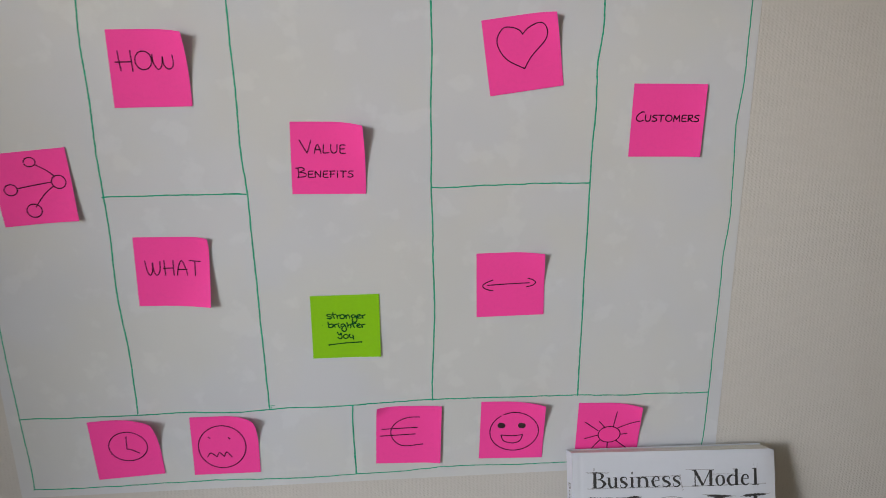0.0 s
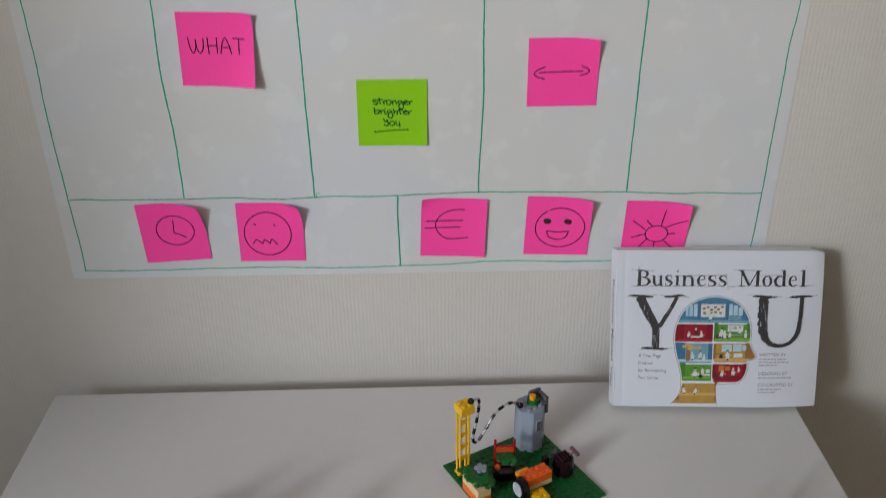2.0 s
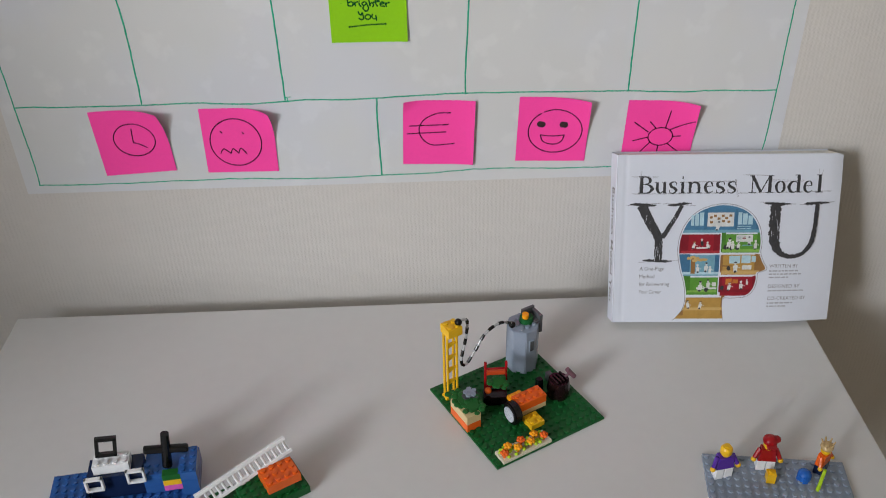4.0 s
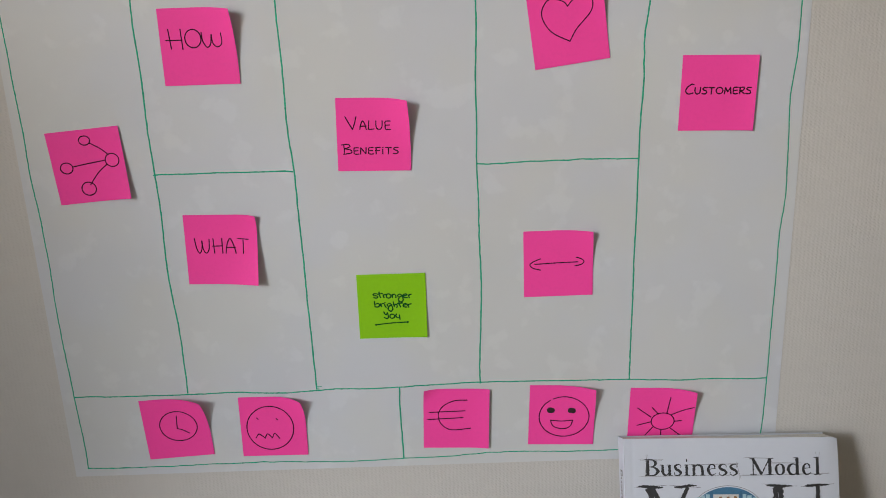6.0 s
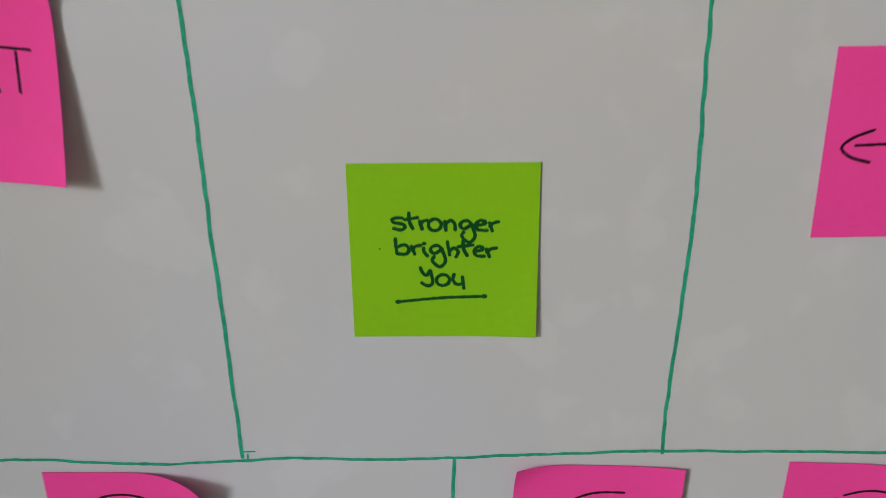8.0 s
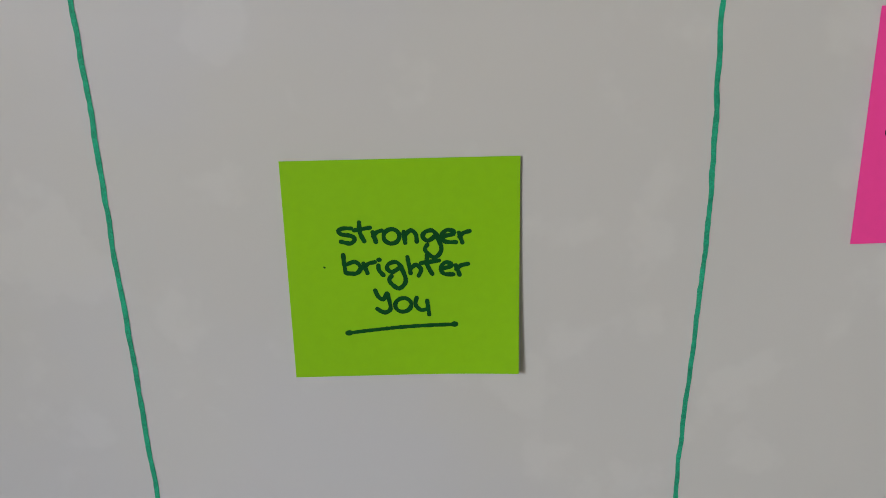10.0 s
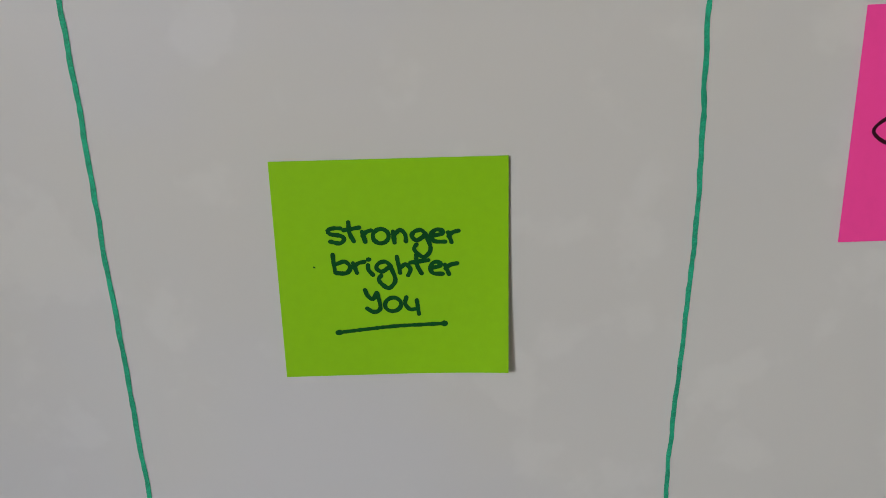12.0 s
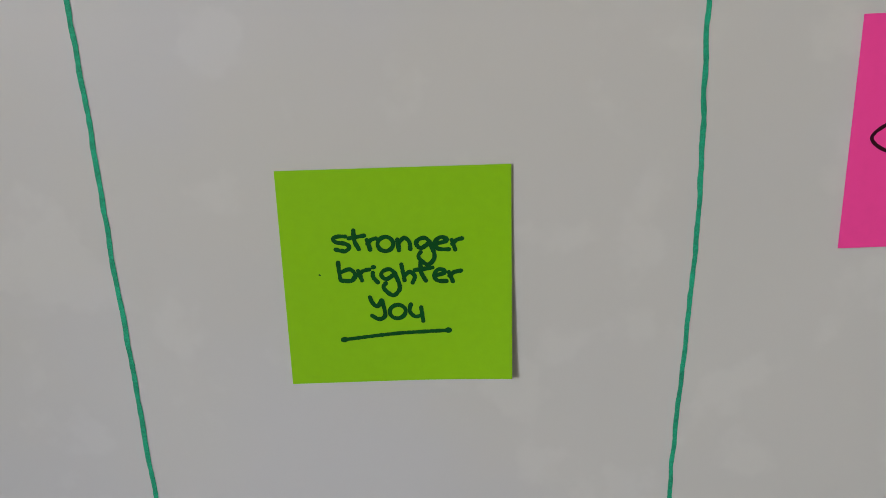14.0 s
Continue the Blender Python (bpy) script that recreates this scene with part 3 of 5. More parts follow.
sticky_note(-0.2405, 0.8735, -0.8, M_PINK, "pink sticky note with a drawn unhappy face", [(40, 0.024, 0.032)],
            [("face_outline", [ring(0.45, 0.475, 0.356, 0.366, 0, 120, 366, 22)], W_PEN, M_PEN), ("eye", [[(0.255, 0.65), (0.275, 0.63)]], W_PEN, M_PEN), ("eye", [[(0.555, 0.63), (0.57, 0.61)]], W_PEN, M_PEN),
             ("mouth", [[(0.22, 0.31), (0.27, 0.375), (0.36, 0.305)], [(0.36, 0.305), (0.40, 0.375), (0.47, 0.305)], [(0.47, 0.305), (0.51, 0.38), (0.58, 0.295)]], W_PEN, M_PEN)])
sticky_note(-0.0285, 0.8757, -2.2, M_PINK, "pink sticky note with a drawn euro sign", [(0, 0.012, 0.14), (130, 0.036, 0.03)],
            [("curve_line", [[(0.66, 0.81), (0.47, 0.80), (0.3, 0.71), (0.225, 0.57), (0.27, 0.41), (0.42, 0.31), (0.72, 0.335)]], W_PEN, M_PEN), ("bar_line", [[(0.09, 0.605), (0.63, 0.63)]], W_PEN, M_PEN),
             ("bar_line", [[(0.065, 0.485), (0.6, 0.515)]], W_PEN, M_PEN)])
sticky_note(0.094, 0.875, -2.3, M_PINK, "pink sticky note with a drawn smiling face", [(38, 0.014, 0.07)],
            [("face_outline", [ring(0.535, 0.475, 0.38, 0.335, 0, 125, 352, 22)], W_PEN, M_PEN), ("eye", [[(0.315, 0.585), (0.345, 0.58)]], 0.0072, M_BLACKPEN), ("eye", [[(0.635, 0.58), (0.665, 0.575)]], 0.0072, M_BLACKPEN),
             ("mouth", [[(0.33, 0.415), (0.5, 0.40), (0.67, 0.415)], [(0.67, 0.415), (0.63, 0.31), (0.52, 0.27), (0.38, 0.31), (0.33, 0.415)]], W_PEN, M_PEN)])
sticky_note(0.2097, 0.867, -2.5, M_PINK, "pink sticky note with a drawn sun, half behind the book", [(36, 0.018, 0.055)],
            [("sun_disc", [ring(0.525, 0.44, 0.175, 0.14, 0, 90, 365, 16)], W_PEN, M_PEN)] +
            [("ray", [[a, b]], W_PEN, M_PEN) for a, b in (((0.62, 0.84), (0.58, 0.58)), ((0.65, 0.55), (0.98, 0.7)), ((0.7, 0.44), (0.81, 0.45)), ((0.64, 0.33), (0.85, 0.17)), ((0.51, 0.3), (0.51, 0.14)),
                                                            ((0.38, 0.34), (0.23, 0.15)), ((0.35, 0.43), (0.14, 0.37)), ((0.34, 0.51), (0.13, 0.66)), ((0.45, 0.56), (0.35, 0.67)))])
sticky_note(-0.094, 1.0171, -0.4, M_LIME, "lime green sticky note with a short handwritten message", [(-30, 0.018, 0.3)],
            lettered(written((('s', 0.228, 0.296), ('t', 0.296, 0.363), ('r', 0.374, 0.413), ('o', 0.42, 0.487), ('n', 0.506, 0.56), ('g', 0.586, 0.663), ('e', 0.667, 0.728), ('r', 0.741, 0.786)), 0.646, -0.033, 0.075) +
                     written((('b', 0.243, 0.315), ('r', 0.328, 0.377), ('i', 0.392, 0.412), ('g', 0.428, 0.506), ('h', 0.518, 0.575), ('t', 0.576, 0.653), ('e', 0.66, 0.714), ('r', 0.725, 0.778)), 0.507, -0.046, 0.075) +
                     written((('y', 0.373, 0.437), ('o', 0.458, 0.528), ('u', 0.546, 0.605)), 0.312, 0.000, 0.075), 0.00148, M_GREENPEN) +
            [("underline", [[(0.248, 0.214), (0.363, 0.226), (0.49, 0.237), (0.593, 0.241), (0.716, 0.244)]], 0.00135, M_GREENPEN),
             ("ink_blot", [[(0.244, 0.214), (0.254, 0.215)]], 0.0019, M_GREENPEN), ("ink_blot", [[(0.711, 0.244), (0.720, 0.244)]], 0.0019, M_GREENPEN),
             ("ink_speck", [[(0.158, 0.528), (0.161, 0.526)]], 0.0006, M_GREENPEN)])

# ---- book leaning on the wall ----
BW, BH, BT = 0.2395, 0.1865, 0.018
book = thing("book", pose(0.1959, 0.8652, DESK_Z + 0.0065, 0, 0, -3.2) @ pose(0, 0, 0, 90 - 20.9, 0, 0), "white paperback book leaning back against the wall", "book")
SKEW = 0.13


def skewed(bm):
    """Lets the block slip sideways with its depth and fan open towards its top, as a leaning paperback does."""
    for v in bm.verts:
        v.co.z += sprung(v.co.x, v.co.y)
        deep = -v.co.z / BT
        v.co.z -= deep * (0.004 + 0.008 * max(0.0, v.co.x) / BW) * (v.co.y / BH) ** 2
        v.co.x += SKEW * v.co.z
    return bm


def sprung(x, y):
    """How far the cover's free corners curl back from its plane."""
    top, foot = max(0.0, (x / BW - 0.93) / 0.07), max(0.0, (x / BW - 0.66) / 0.34)
    return -0.004 * top ** 2 * (y / BH) ** 3 - 0.009 * foot ** 2 * max(0.0, 1 - 1.15 * y / BH)


def cover_sheet():
    """Front cover with a shallow crease beside the spine and a sprung corner."""
    bm = bmesh.new()
    xs = [0.0012, 0.006, 0.0085, 0.0102, 0.0119, 0.0144, 0.02] + [0.02 + (BW - 0.02) * k / 30 for k in range(1, 31)]
    dip = {0.0085: 0.00015, 0.0102: 0.00045, 0.0119: 0.00015}
    rows = []
    for x in xs:
        round_off = 0.0022 if x > BW - 0.0005 else 0.0
        rows.append([bm.verts.new((x, BH * k / 12 - (round_off if k == 12 else 0.0), sprung(x, BH * k / 12) - dip.get(x, 0.0))) for k in range(13)])
    for a, b in zip(rows, rows[1:]):
        for k in range(12):
            bm.faces.new((a[k], b[k], b[k + 1], a[k + 1])).smooth = True
    g = bmesh.ops.extrude_face_region(bm, geom=bm.faces[:])["geom"]
    bmesh.ops.translate(bm, vec=(0, 0, -0.0006), verts=[v for v in g if isinstance(v, bmesh.types.BMVert)])
    bmesh.ops.recalc_face_normals(bm, faces=bm.faces)
    return bm


def page_leaves(bm):
    """One body of pages, its free edges a little uneven from sheaf to sheaf."""
    rnd = random.Random(12)
    loops = []
    for k in range(31):
        z = -0.0012 - (BT - 0.002) * k / 30
        x1, y1 = BW - 0.0014 - rnd.uniform(0, 0.0009), BH - 0.001 - rnd.uniform(0, 0.0008)
        loops.append([bm.verts.new(p) for p in ((0.0013, 0.0006, z), (x1, 0.0006, z), (x1, y1, z), (0.0013, y1, z))])
    for a, b in zip(loops, loops[1:]):
        for k in range(4):
            bm.faces.new((a[k], b[k], b[(k + 1) % 4], a[(k + 1) % 4]))
    bm.faces.new(loops[0])
    bm.faces.new(list(reversed(loops[-1])))
    return bm


cover = part("front_cover", cover_sheet(), M_COVER, book, smooth=40)
bm = bmesh.new()
box(bm, 0.0012, BW, 0, BH, -BT, -BT + 0.0007, 0.0002)
part("back_cover", skewed(bm), M_COVER, book)
bm = bmesh.new()
box(bm, 0.0, 0.0012, 0, BH, -BT, 0.0, 0.0005)
spine = part("spine", skewed(bm), M_COVER, book)
part("page_block", skewed(page_leaves(bmesh.new())), M_PAGES, book)


PRINT = BH * 0.979


def on_cover(x, y, up=0.00012):
    return x * BW, y * PRINT, up + sprung(x * BW, y * PRINT)


def printed(text, x, y, height, width=None, parent=None, ink=None, name="printed_text", bold=0.0, turn=None):
    """A line of print on the cover, its lower left corner at x, y in parts of the cover; height of a capital and length in metres."""
    cu = bpy.data.curves.new("type", "FONT")
    cu.body, cu.size, cu.offset = text, 1.0, bold
    tmp = bpy.data.objects.new("type", cu)
    me = bpy.data.meshes.new_from_object(tmp)
    bpy.data.objects.remove(tmp)
    me.name = name
    xs = [v.co.x for v in me.vertices]
    lo, span = min(xs), max(xs) - min(xs)
    sy = height / 0.69
    sx = width / span if width else sy
    for v in me.vertices:
        v.co = ((v.co.x - lo) * sx, v.co.y * sy, 0.0)
        if turn is None:
            v.co.z = sprung(x * BW + v.co.x, y * PRINT + v.co.y)
    me.materials.append(ink or M_TITLE)
    ob = new(name, me)
    ob.parent = parent or cover
    ob.matrix_basis = turn if turn is not None else Matrix.Translation((x * BW, y * PRINT, 0.00025))
    return ob


def cover_stroke(name, pts, width, ink, up=0.0002, wobble=0.3, fluff=700.0):
    bm = bmesh.new()
    for one in pts if isinstance(pts[0][0], (list, tuple)) else [pts]:
        ribbon(bm, [(x * BW, y * PRINT) for x, y in one], width, lambda x, y: (x, y, up + sprung(x, y)), 0.0016, wobble, fluff)
    return part(name, bm, ink, cover)


def brushed(bm, pts, place, up, rough=0.2, step=0.0005):
    """A charcoal stroke whose width changes along its way: pts of x, y and width in metres, with torn edges and blunt ends."""
    line = curve_through([place(*p) for p in pts], step)
    n, seed = len(line), random.random() * 90
    rows = []
    for i, p in enumerate(line):
        d = line[min(i + 1, n - 1)] - line[max(i - 1, 0)]
        d = Vector((d.x, d.y, 0)).normalized()
        side = Vector((-d.y, d.x, 0))
        pair = []
        for sign in (1, -1):
            ragged = rough * noise.noise((p.x * 700, p.y * 700, seed + sign)) + 0.7 * rough * noise.noise((p.x * 2100, p.y * 2100, seed + 3 * sign))
            q = Vector((p.x, p.y, 0)) + side * sign * max(0.00012, p.z / 2 * (1 + ragged) + 0.00018 * ragged / max(rough, 0.01))
            pair.append(bm.verts.new((q.x, q.y, up + 0.0000003 * i)))
        rows.append(pair)
    for a, b in zip(rows, rows[1:]):
        bm.faces.new((a[0], a[1], b[1], b[0]))


# serif letters of the title: strokes of x, y, width in millimetres, in a box one letter wide and one capital high
FINE = 0.85
SERIF = {}
SERIF["B"] = [[(0.2, 0.0, 3.7), (0.2, 1.0, 3.7)], [(0.0, 0.985, FINE), (0.4, 0.985, FINE)], [(0.0, 0.015, FINE), (0.42, 0.015, FINE)],
              [(0.25, 0.97, 0.9), (0.55, 0.95, 1.5), (0.74, 0.77, 3.3), (0.6, 0.57, 1.3), (0.28, 0.53, 0.8)], [(0.28, 0.53, 0.8), (0.66, 0.49, 1.7), (0.88, 0.26, 3.7), (0.66, 0.04, 1.6), (0.25, 0.02, 0.9)]]
SERIF["u"] = [[(0.22, 0.65, 2.9), (0.22, 0.25, 3.0), (0.34, 0.06, 2.3), (0.52, 0.03, 1.5), (0.76, 0.17, 0.9)], [(0.78, 0.65, 2.9), (0.78, 0.0, 3.0)], [(0.0, 0.64, FINE), (0.26, 0.64, FINE)],
              [(0.56, 0.64, FINE), (0.8, 0.64, FINE)], [(0.76, 0.015, FINE), (1.0, 0.02, FINE)]]
SERIF["s"] = [[(0.84, 0.46, 0.6), (0.83, 0.6, 0.8), (0.52, 0.66, 1.2), (0.2, 0.56, 2.4), (0.3, 0.4, 3.0), (0.68, 0.27, 3.0), (0.82, 0.12, 2.4), (0.5, 0.0, 1.3), (0.16, 0.04, 0.9), (0.12, 0.2, 0.6)]]
SERIF["i"] = [[(0.5, 0.65, 2.9), (0.5, 0.0, 3.0)], [(0.36, 0.9, 3.0), (0.66, 0.9, 3.2)], [(-0.1, 0.635, FINE), (0.6, 0.64, FINE)], [(-0.2, 0.015, FINE), (1.2, 0.015, FINE)]]
SERIF["n"] = [[(0.2, 0.65, 2.9), (0.2, 0.0, 3.0)], [(0.24, 0.5, 0.9), (0.45, 0.63, 1.7), (0.68, 0.57, 2.7), (0.77, 0.4, 3.0), (0.77, 0.0, 3.0)], [(0.02, 0.635, FINE), (0.24, 0.64, FINE)],
              [(0.02, 0.015, FINE), (0.4, 0.015, FINE)], [(0.58, 0.015, FINE), (0.97, 0.015, FINE)]]
SERIF["e"] = [[(0.2, 0.37, 0.8), (0.82, 0.41, 0.8)], [(0.83, 0.39, 1.1), (0.75, 0.59, 1.6), (0.52, 0.66, 1.0), (0.26, 0.56, 2.1), (0.15, 0.33, 3.0), (0.28, 0.1, 2.5), (0.56, 0.01, 1.4), (0.9, 0.12, 0.7)]]
SERIF["M"] = [[(0.14, 0.0, 1.2), (0.15, 0.98, 1.2)], [(0.13, 1.0, 3.3), (0.5, 0.03, 3.0)], [(0.5, 0.03, 1.2), (0.85, 0.98, 1.2)], [(0.87, 1.0, 3.5), (0.87, 0.0, 3.5)], [(0.0, 0.015, FINE), (0.3, 0.015, FINE)],
              [(0.7, 0.015, FINE), (1.02, 0.015, FINE)], [(0.0, 0.985, FINE), (0.2, 0.985, FINE)], [(0.8, 0.985, FINE), (1.02, 0.985, FINE)]]
SERIF["o"] = [[(0.5, 0.66, 0.9), (0.22, 0.55, 2.2), (0.13, 0.33, 3.0), (0.22, 0.11, 2.2), (0.5, 0.0, 0.9), (0.78, 0.11, 2.2), (0.87, 0.33, 3.0), (0.78, 0.55, 2.2), (0.5, 0.66, 0.9)]]
SERIF["d"] = [[(0.8, 1.04, 3.2), (0.8, 0.0, 3.4)], [(0.74, 0.55, 0.9), (0.5, 0.65, 1.3), (0.22, 0.52, 2.7), (0.14, 0.3, 3.2), (0.28, 0.08, 2.5), (0.52, 0.01, 1.3), (0.74, 0.13, 0.8)],
              [(0.52, 1.01, FINE), (0.84, 1.02, FINE)], [(0.78, 0.015, FINE), (1.02, 0.02, FINE)]]
SERIF["l"] = [[(0.5, 1.04, 3.2), (0.5, 0.0, 3.4)], [(-0.1, 1.01, FINE), (0.6, 1.02, FINE)], [(-0.15, 0.015, FINE), (1.15, 0.015, FINE)]]
for letter, x0, x1 in (("B", 145, 200), ("u", 202, 248), ("s", 252, 285), ("i", 294, 310), ("n", 318, 372), ("e", 377, 414), ("s", 418, 455), ("s", 459, 495), ("M", 537, 622), ("o", 629, 667), ("d", 672, 722), ("e", 728, 765), ("l", 776, 797)):
    bm = bmesh.new()
    for k, pts in enumerate(SERIF[letter]):
        brushed(bm, pts, lambda px, py, w: ((x0 + (x1 - x0) * px - 66) / 801 * BW, 0.793 * PRINT + 0.0186 * py, w / 1000), 0.00021 + 0.000012 * k)
    part("title_letter", bm, M_TITLE, cover)
rnd = random.Random(33)
for a, b in (((0.07, 0.79), (0.5, 0.793)), ((0.065, 0.892), (0.19, 0.888)), ((0.54, 0.788), (0.955, 0.797)), ((0.56, 0.9), (0.7, 0.893)), ((0.3, 0.862), (0.53, 0.866)), ((0.1, 0.78), (0.11, 0.92)), ((0.535, 0.77), (0.535, 0.875)),
             ((0.68, 0.865), (0.82, 0.86)), ((0.9, 0.78), (0.902, 0.93)), ((0.06, 0.722), (0.19, 0.735)), ((0.22, 0.735), (0.35, 0.722)), ((0.65, 0.735), (0.79, 0.72)), ((0.83, 0.722), (0.965, 0.738)), ((0.12, 0.378), (0.28, 0.39))):
    for k in range(2):
        dx, dy = rnd.uniform(-0.012, 0.012), rnd.uniform(-0.005, 0.005)
        cover_stroke("sketch_line", [(a[0] + dx, a[1] + dy), (b[0] - dx, b[1] + dy)], 0.00026, M_GREYTEXT, 0.00022)


def big_stroke(name, pts, up, rough):
    bm = bmesh.new()
    brushed(bm, pts, lambda x, y, w: (x * BW, y * PRINT, w / 1000), up, rough)
    return part(name, bm, M_TITLE, cover)


big_stroke("letter", [(0.117, 0.722, 10.8), (0.158, 0.615, 10.2), (0.192, 0.54, 9.0), (0.199, 0.49, 8.4), (0.198, 0.383, 8.8)], 0.0002, 0.16)
big_stroke("letter_arm", [(0.297, 0.722, 4.2), (0.266, 0.64, 4.6), (0.215, 0.525, 5.2)], 0.00023, 0.34)
big_stroke("letter", [(0.717, 0.722, 11.2), (0.714, 0.57, 11.4), (0.72, 0.49, 10.2), (0.745, 0.432, 7.0), (0.795, 0.407, 4.4), (0.845, 0.425, 4.2), (0.88, 0.485, 5.0), (0.893, 0.58, 4.6), (0.897, 0.722, 4.4)], 0.0002, 0.26)
for a, b in (((0.064, 0.727), (0.182, 0.722)), ((0.232, 0.722), (0.338, 0.731)), ((0.13, 0.386), (0.262, 0.382)), ((0.662, 0.729), (0.778, 0.725)), ((0.838, 0.726), (0.95, 0.731))):
    big_stroke("serif", [(a[0], a[1], 1.2), (a[0] * 0.75 + b[0] * 0.25, a[1], 2.9), (a[0] * 0.3 + b[0] * 0.7, b[1], 2.8), (b[0], b[1], 0.9)], 0.00026, 0.5)

# dry-brush scratches across the big letters
rnd = random.Random(21)
for x0, x1, y0, y1, lean in ((0.13, 0.19, 0.55, 0.69, -0.4), (0.182, 0.212, 0.4, 0.52, 0.0), (0.7, 0.735, 0.5, 0.69, 0.0), (0.73, 0.86, 0.405, 0.44, 2.0), (0.885, 0.9, 0.46, 0.7, 0.1), (0.22, 0.285, 0.55, 0.7, 0.5)):
    for k in range(10):
        x, y, reach = rnd.uniform(x0, x1), rnd.uniform(y0, y1), rnd.uniform(0.01, 0.035)
        slope = (x + lean * reach * 0.5 + 0.002, y - reach) if lean < 1 else (x + 0.012, y + rnd.uniform(-0.02, 0.02))
        cover_stroke("scratch", [(x, y), slope], rnd.uniform(0.00016, 0.00036), M_COVER, 0.00045)

HEAD = [(0.28, 0.012), (0.318, 0.075), (0.33, 0.15), (0.322, 0.24), (0.3, 0.34), (0.287, 0.45), (0.297, 0.55), (0.332, 0.64), (0.39, 0.7), (0.47, 0.728), (0.55, 0.715),
        (0.612, 0.668), (0.65, 0.59), (0.664, 0.5), (0.662, 0.43), (0.678, 0.375), (0.695, 0.33), (0.668, 0.312), (0.654, 0.305), (0.652, 0.25), (0.635, 0.19), (0.6, 0.157), (0.54, 0.15), (0.502, 0.14), (0.508, 0.012)]


def clipped(poly, x0, x1, y0, y1):
    """The part of a polygon inside a rectangle."""
    for axis, limit, sign in ((0, x0, 1), (0, x1, -1), (1, y0, 1), (1, y1, -1)):
        out = []
        for p, q in zip(poly, poly[1:] + poly[:1]):
            dp, dq = (p[axis] - limit) * sign, (q[axis] - limit) * sign
            if dp >= 0:
                out.append(p)
            if dp * dq < 0:
                t = dp / (dp - dq)
                out.append(tuple(a + (b - a) * t for a, b in zip(p, q)))
        poly = out
    return poly


def flat(name, poly, ink, up, parent=None):
    bm = bmesh.new()
    f = bm.faces.new([bm.verts.new(on_cover(x, y, up)) for x, y in poly])
    bmesh.ops.triangulate(bm, faces=[f])
    bmesh.ops.recalc_face_normals(bm, faces=bm.faces)
    if bm.faces[:][0].normal.z < 0:
        bmesh.ops.reverse_faces(bm, faces=bm.faces)
    return part(name, bm, ink, parent or cover)


def ink(name, color):
    return mat(name, color, 0.38, 0.18, 120.0)


I_TEAL, I_SKY, I_RED, I_GREEN, I_TAN, I_WOOD, I_WHITE, I_DARK = (ink(n_, c) for n_, c in (
    ("teal_print", (0.055, 0.17, 0.29)), ("sky_print", (0.15, 0.32, 0.40)), ("red_print", (0.27, 0.008, 0.02)), ("green_print", (0.09, 0.26, 0.03)),
    ("ochre_print", (0.42, 0.24, 0.055)), ("brown_print", (0.26, 0.13, 0.04)), ("white_print", (0.6, 0.6, 0.58)), ("dark_print", (0.03, 0.03, 0.035))))
smooth_head = [tuple(p) for p in curve_through(HEAD, 0.012)]
cover_stroke("head_outline", HEAD, 0.0006, M_GREYTEXT, 0.00012, 0.2)
PANELS = [
    ("picture_panel", I_TEAL, (0.0, 1.0, 0.558, 0.72)), ("picture_panel", I_RED, (0.0, 0.476, 0.432, 0.545)), ("picture_panel", I_GREEN, (0.488, 1.0, 0.432, 0.545)),
    ("picture_panel", I_SKY, (0.0, 0.476, 0.29, 0.42)), ("picture_panel", I_TAN, (0.488, 1.0, 0.296, 0.42)), ("picture_panel", I_GREEN, (0.0, 0.476, 0.172, 0.28)),
    ("picture_panel", I_RED, (0.488, 1.0, 0.165, 0.284)), ("picture_panel", I_TAN, (0.0, 0.508, 0.012, 0.155))]
middle = (0.475, 0.4)
for name, tone, (x0, x1, y0, y1) in PANELS:
    inner = [(middle[0] + (x - middle[0]) * 0.965, middle[1] + (y - middle[1]) * 0.975) for x, y in smooth_head]
    poly = clipped(inner, x0, x1, max(y0, 0.016), y1)
    flat(name, poly, tone, 0.00016)


I_PALE = ink("pale_blue_print", (0.38, 0.55, 0.62))


def patch(name, x0, x1, y0, y1, tone, up=0.0002):
    flat(name, [(x0, y0), (x1, y0), (x1, y1), (x0, y1)], tone, up)


def blob(name, x, y, w, h, tone, up, rnd):
    """A small uneven rounded patch of print."""
    pts = []
    for k in range(9):
        a = 2 * math.pi * k / 9
        r = rnd.uniform(0.75, 1.1)
        pts.append((x + w / 2 * r * math.cos(a), y + h / 2 * r * math.sin(a)))
    flat(name, pts, tone, up)


# pictures inside the head: shaded sides, floors, furniture, then small figures as plain shapes
I_DEEP, I_REDDK, I_REDLT, I_GREENDK, I_GREENLT, I_SAND, I_OCHRE = (ink(n_, c) for n_, c in (
    ("deep_blue_print", (0.042, 0.135, 0.24)), ("deep_red_print", (0.19, 0.006, 0.016)), ("light_red_print", (0.36, 0.03, 0.04)), ("deep_green_print", (0.055, 0.18, 0.02)),
    ("light_green_print", (0.2, 0.38, 0.07)), ("sand_print", (0.52, 0.34, 0.12)), ("orange_print", (0.5, 0.17, 0.03))))
inner = [(middle[0] + (x - middle[0]) * 0.963, middle[1] + (y - middle[1]) * 0.973) for x, y in smooth_head]
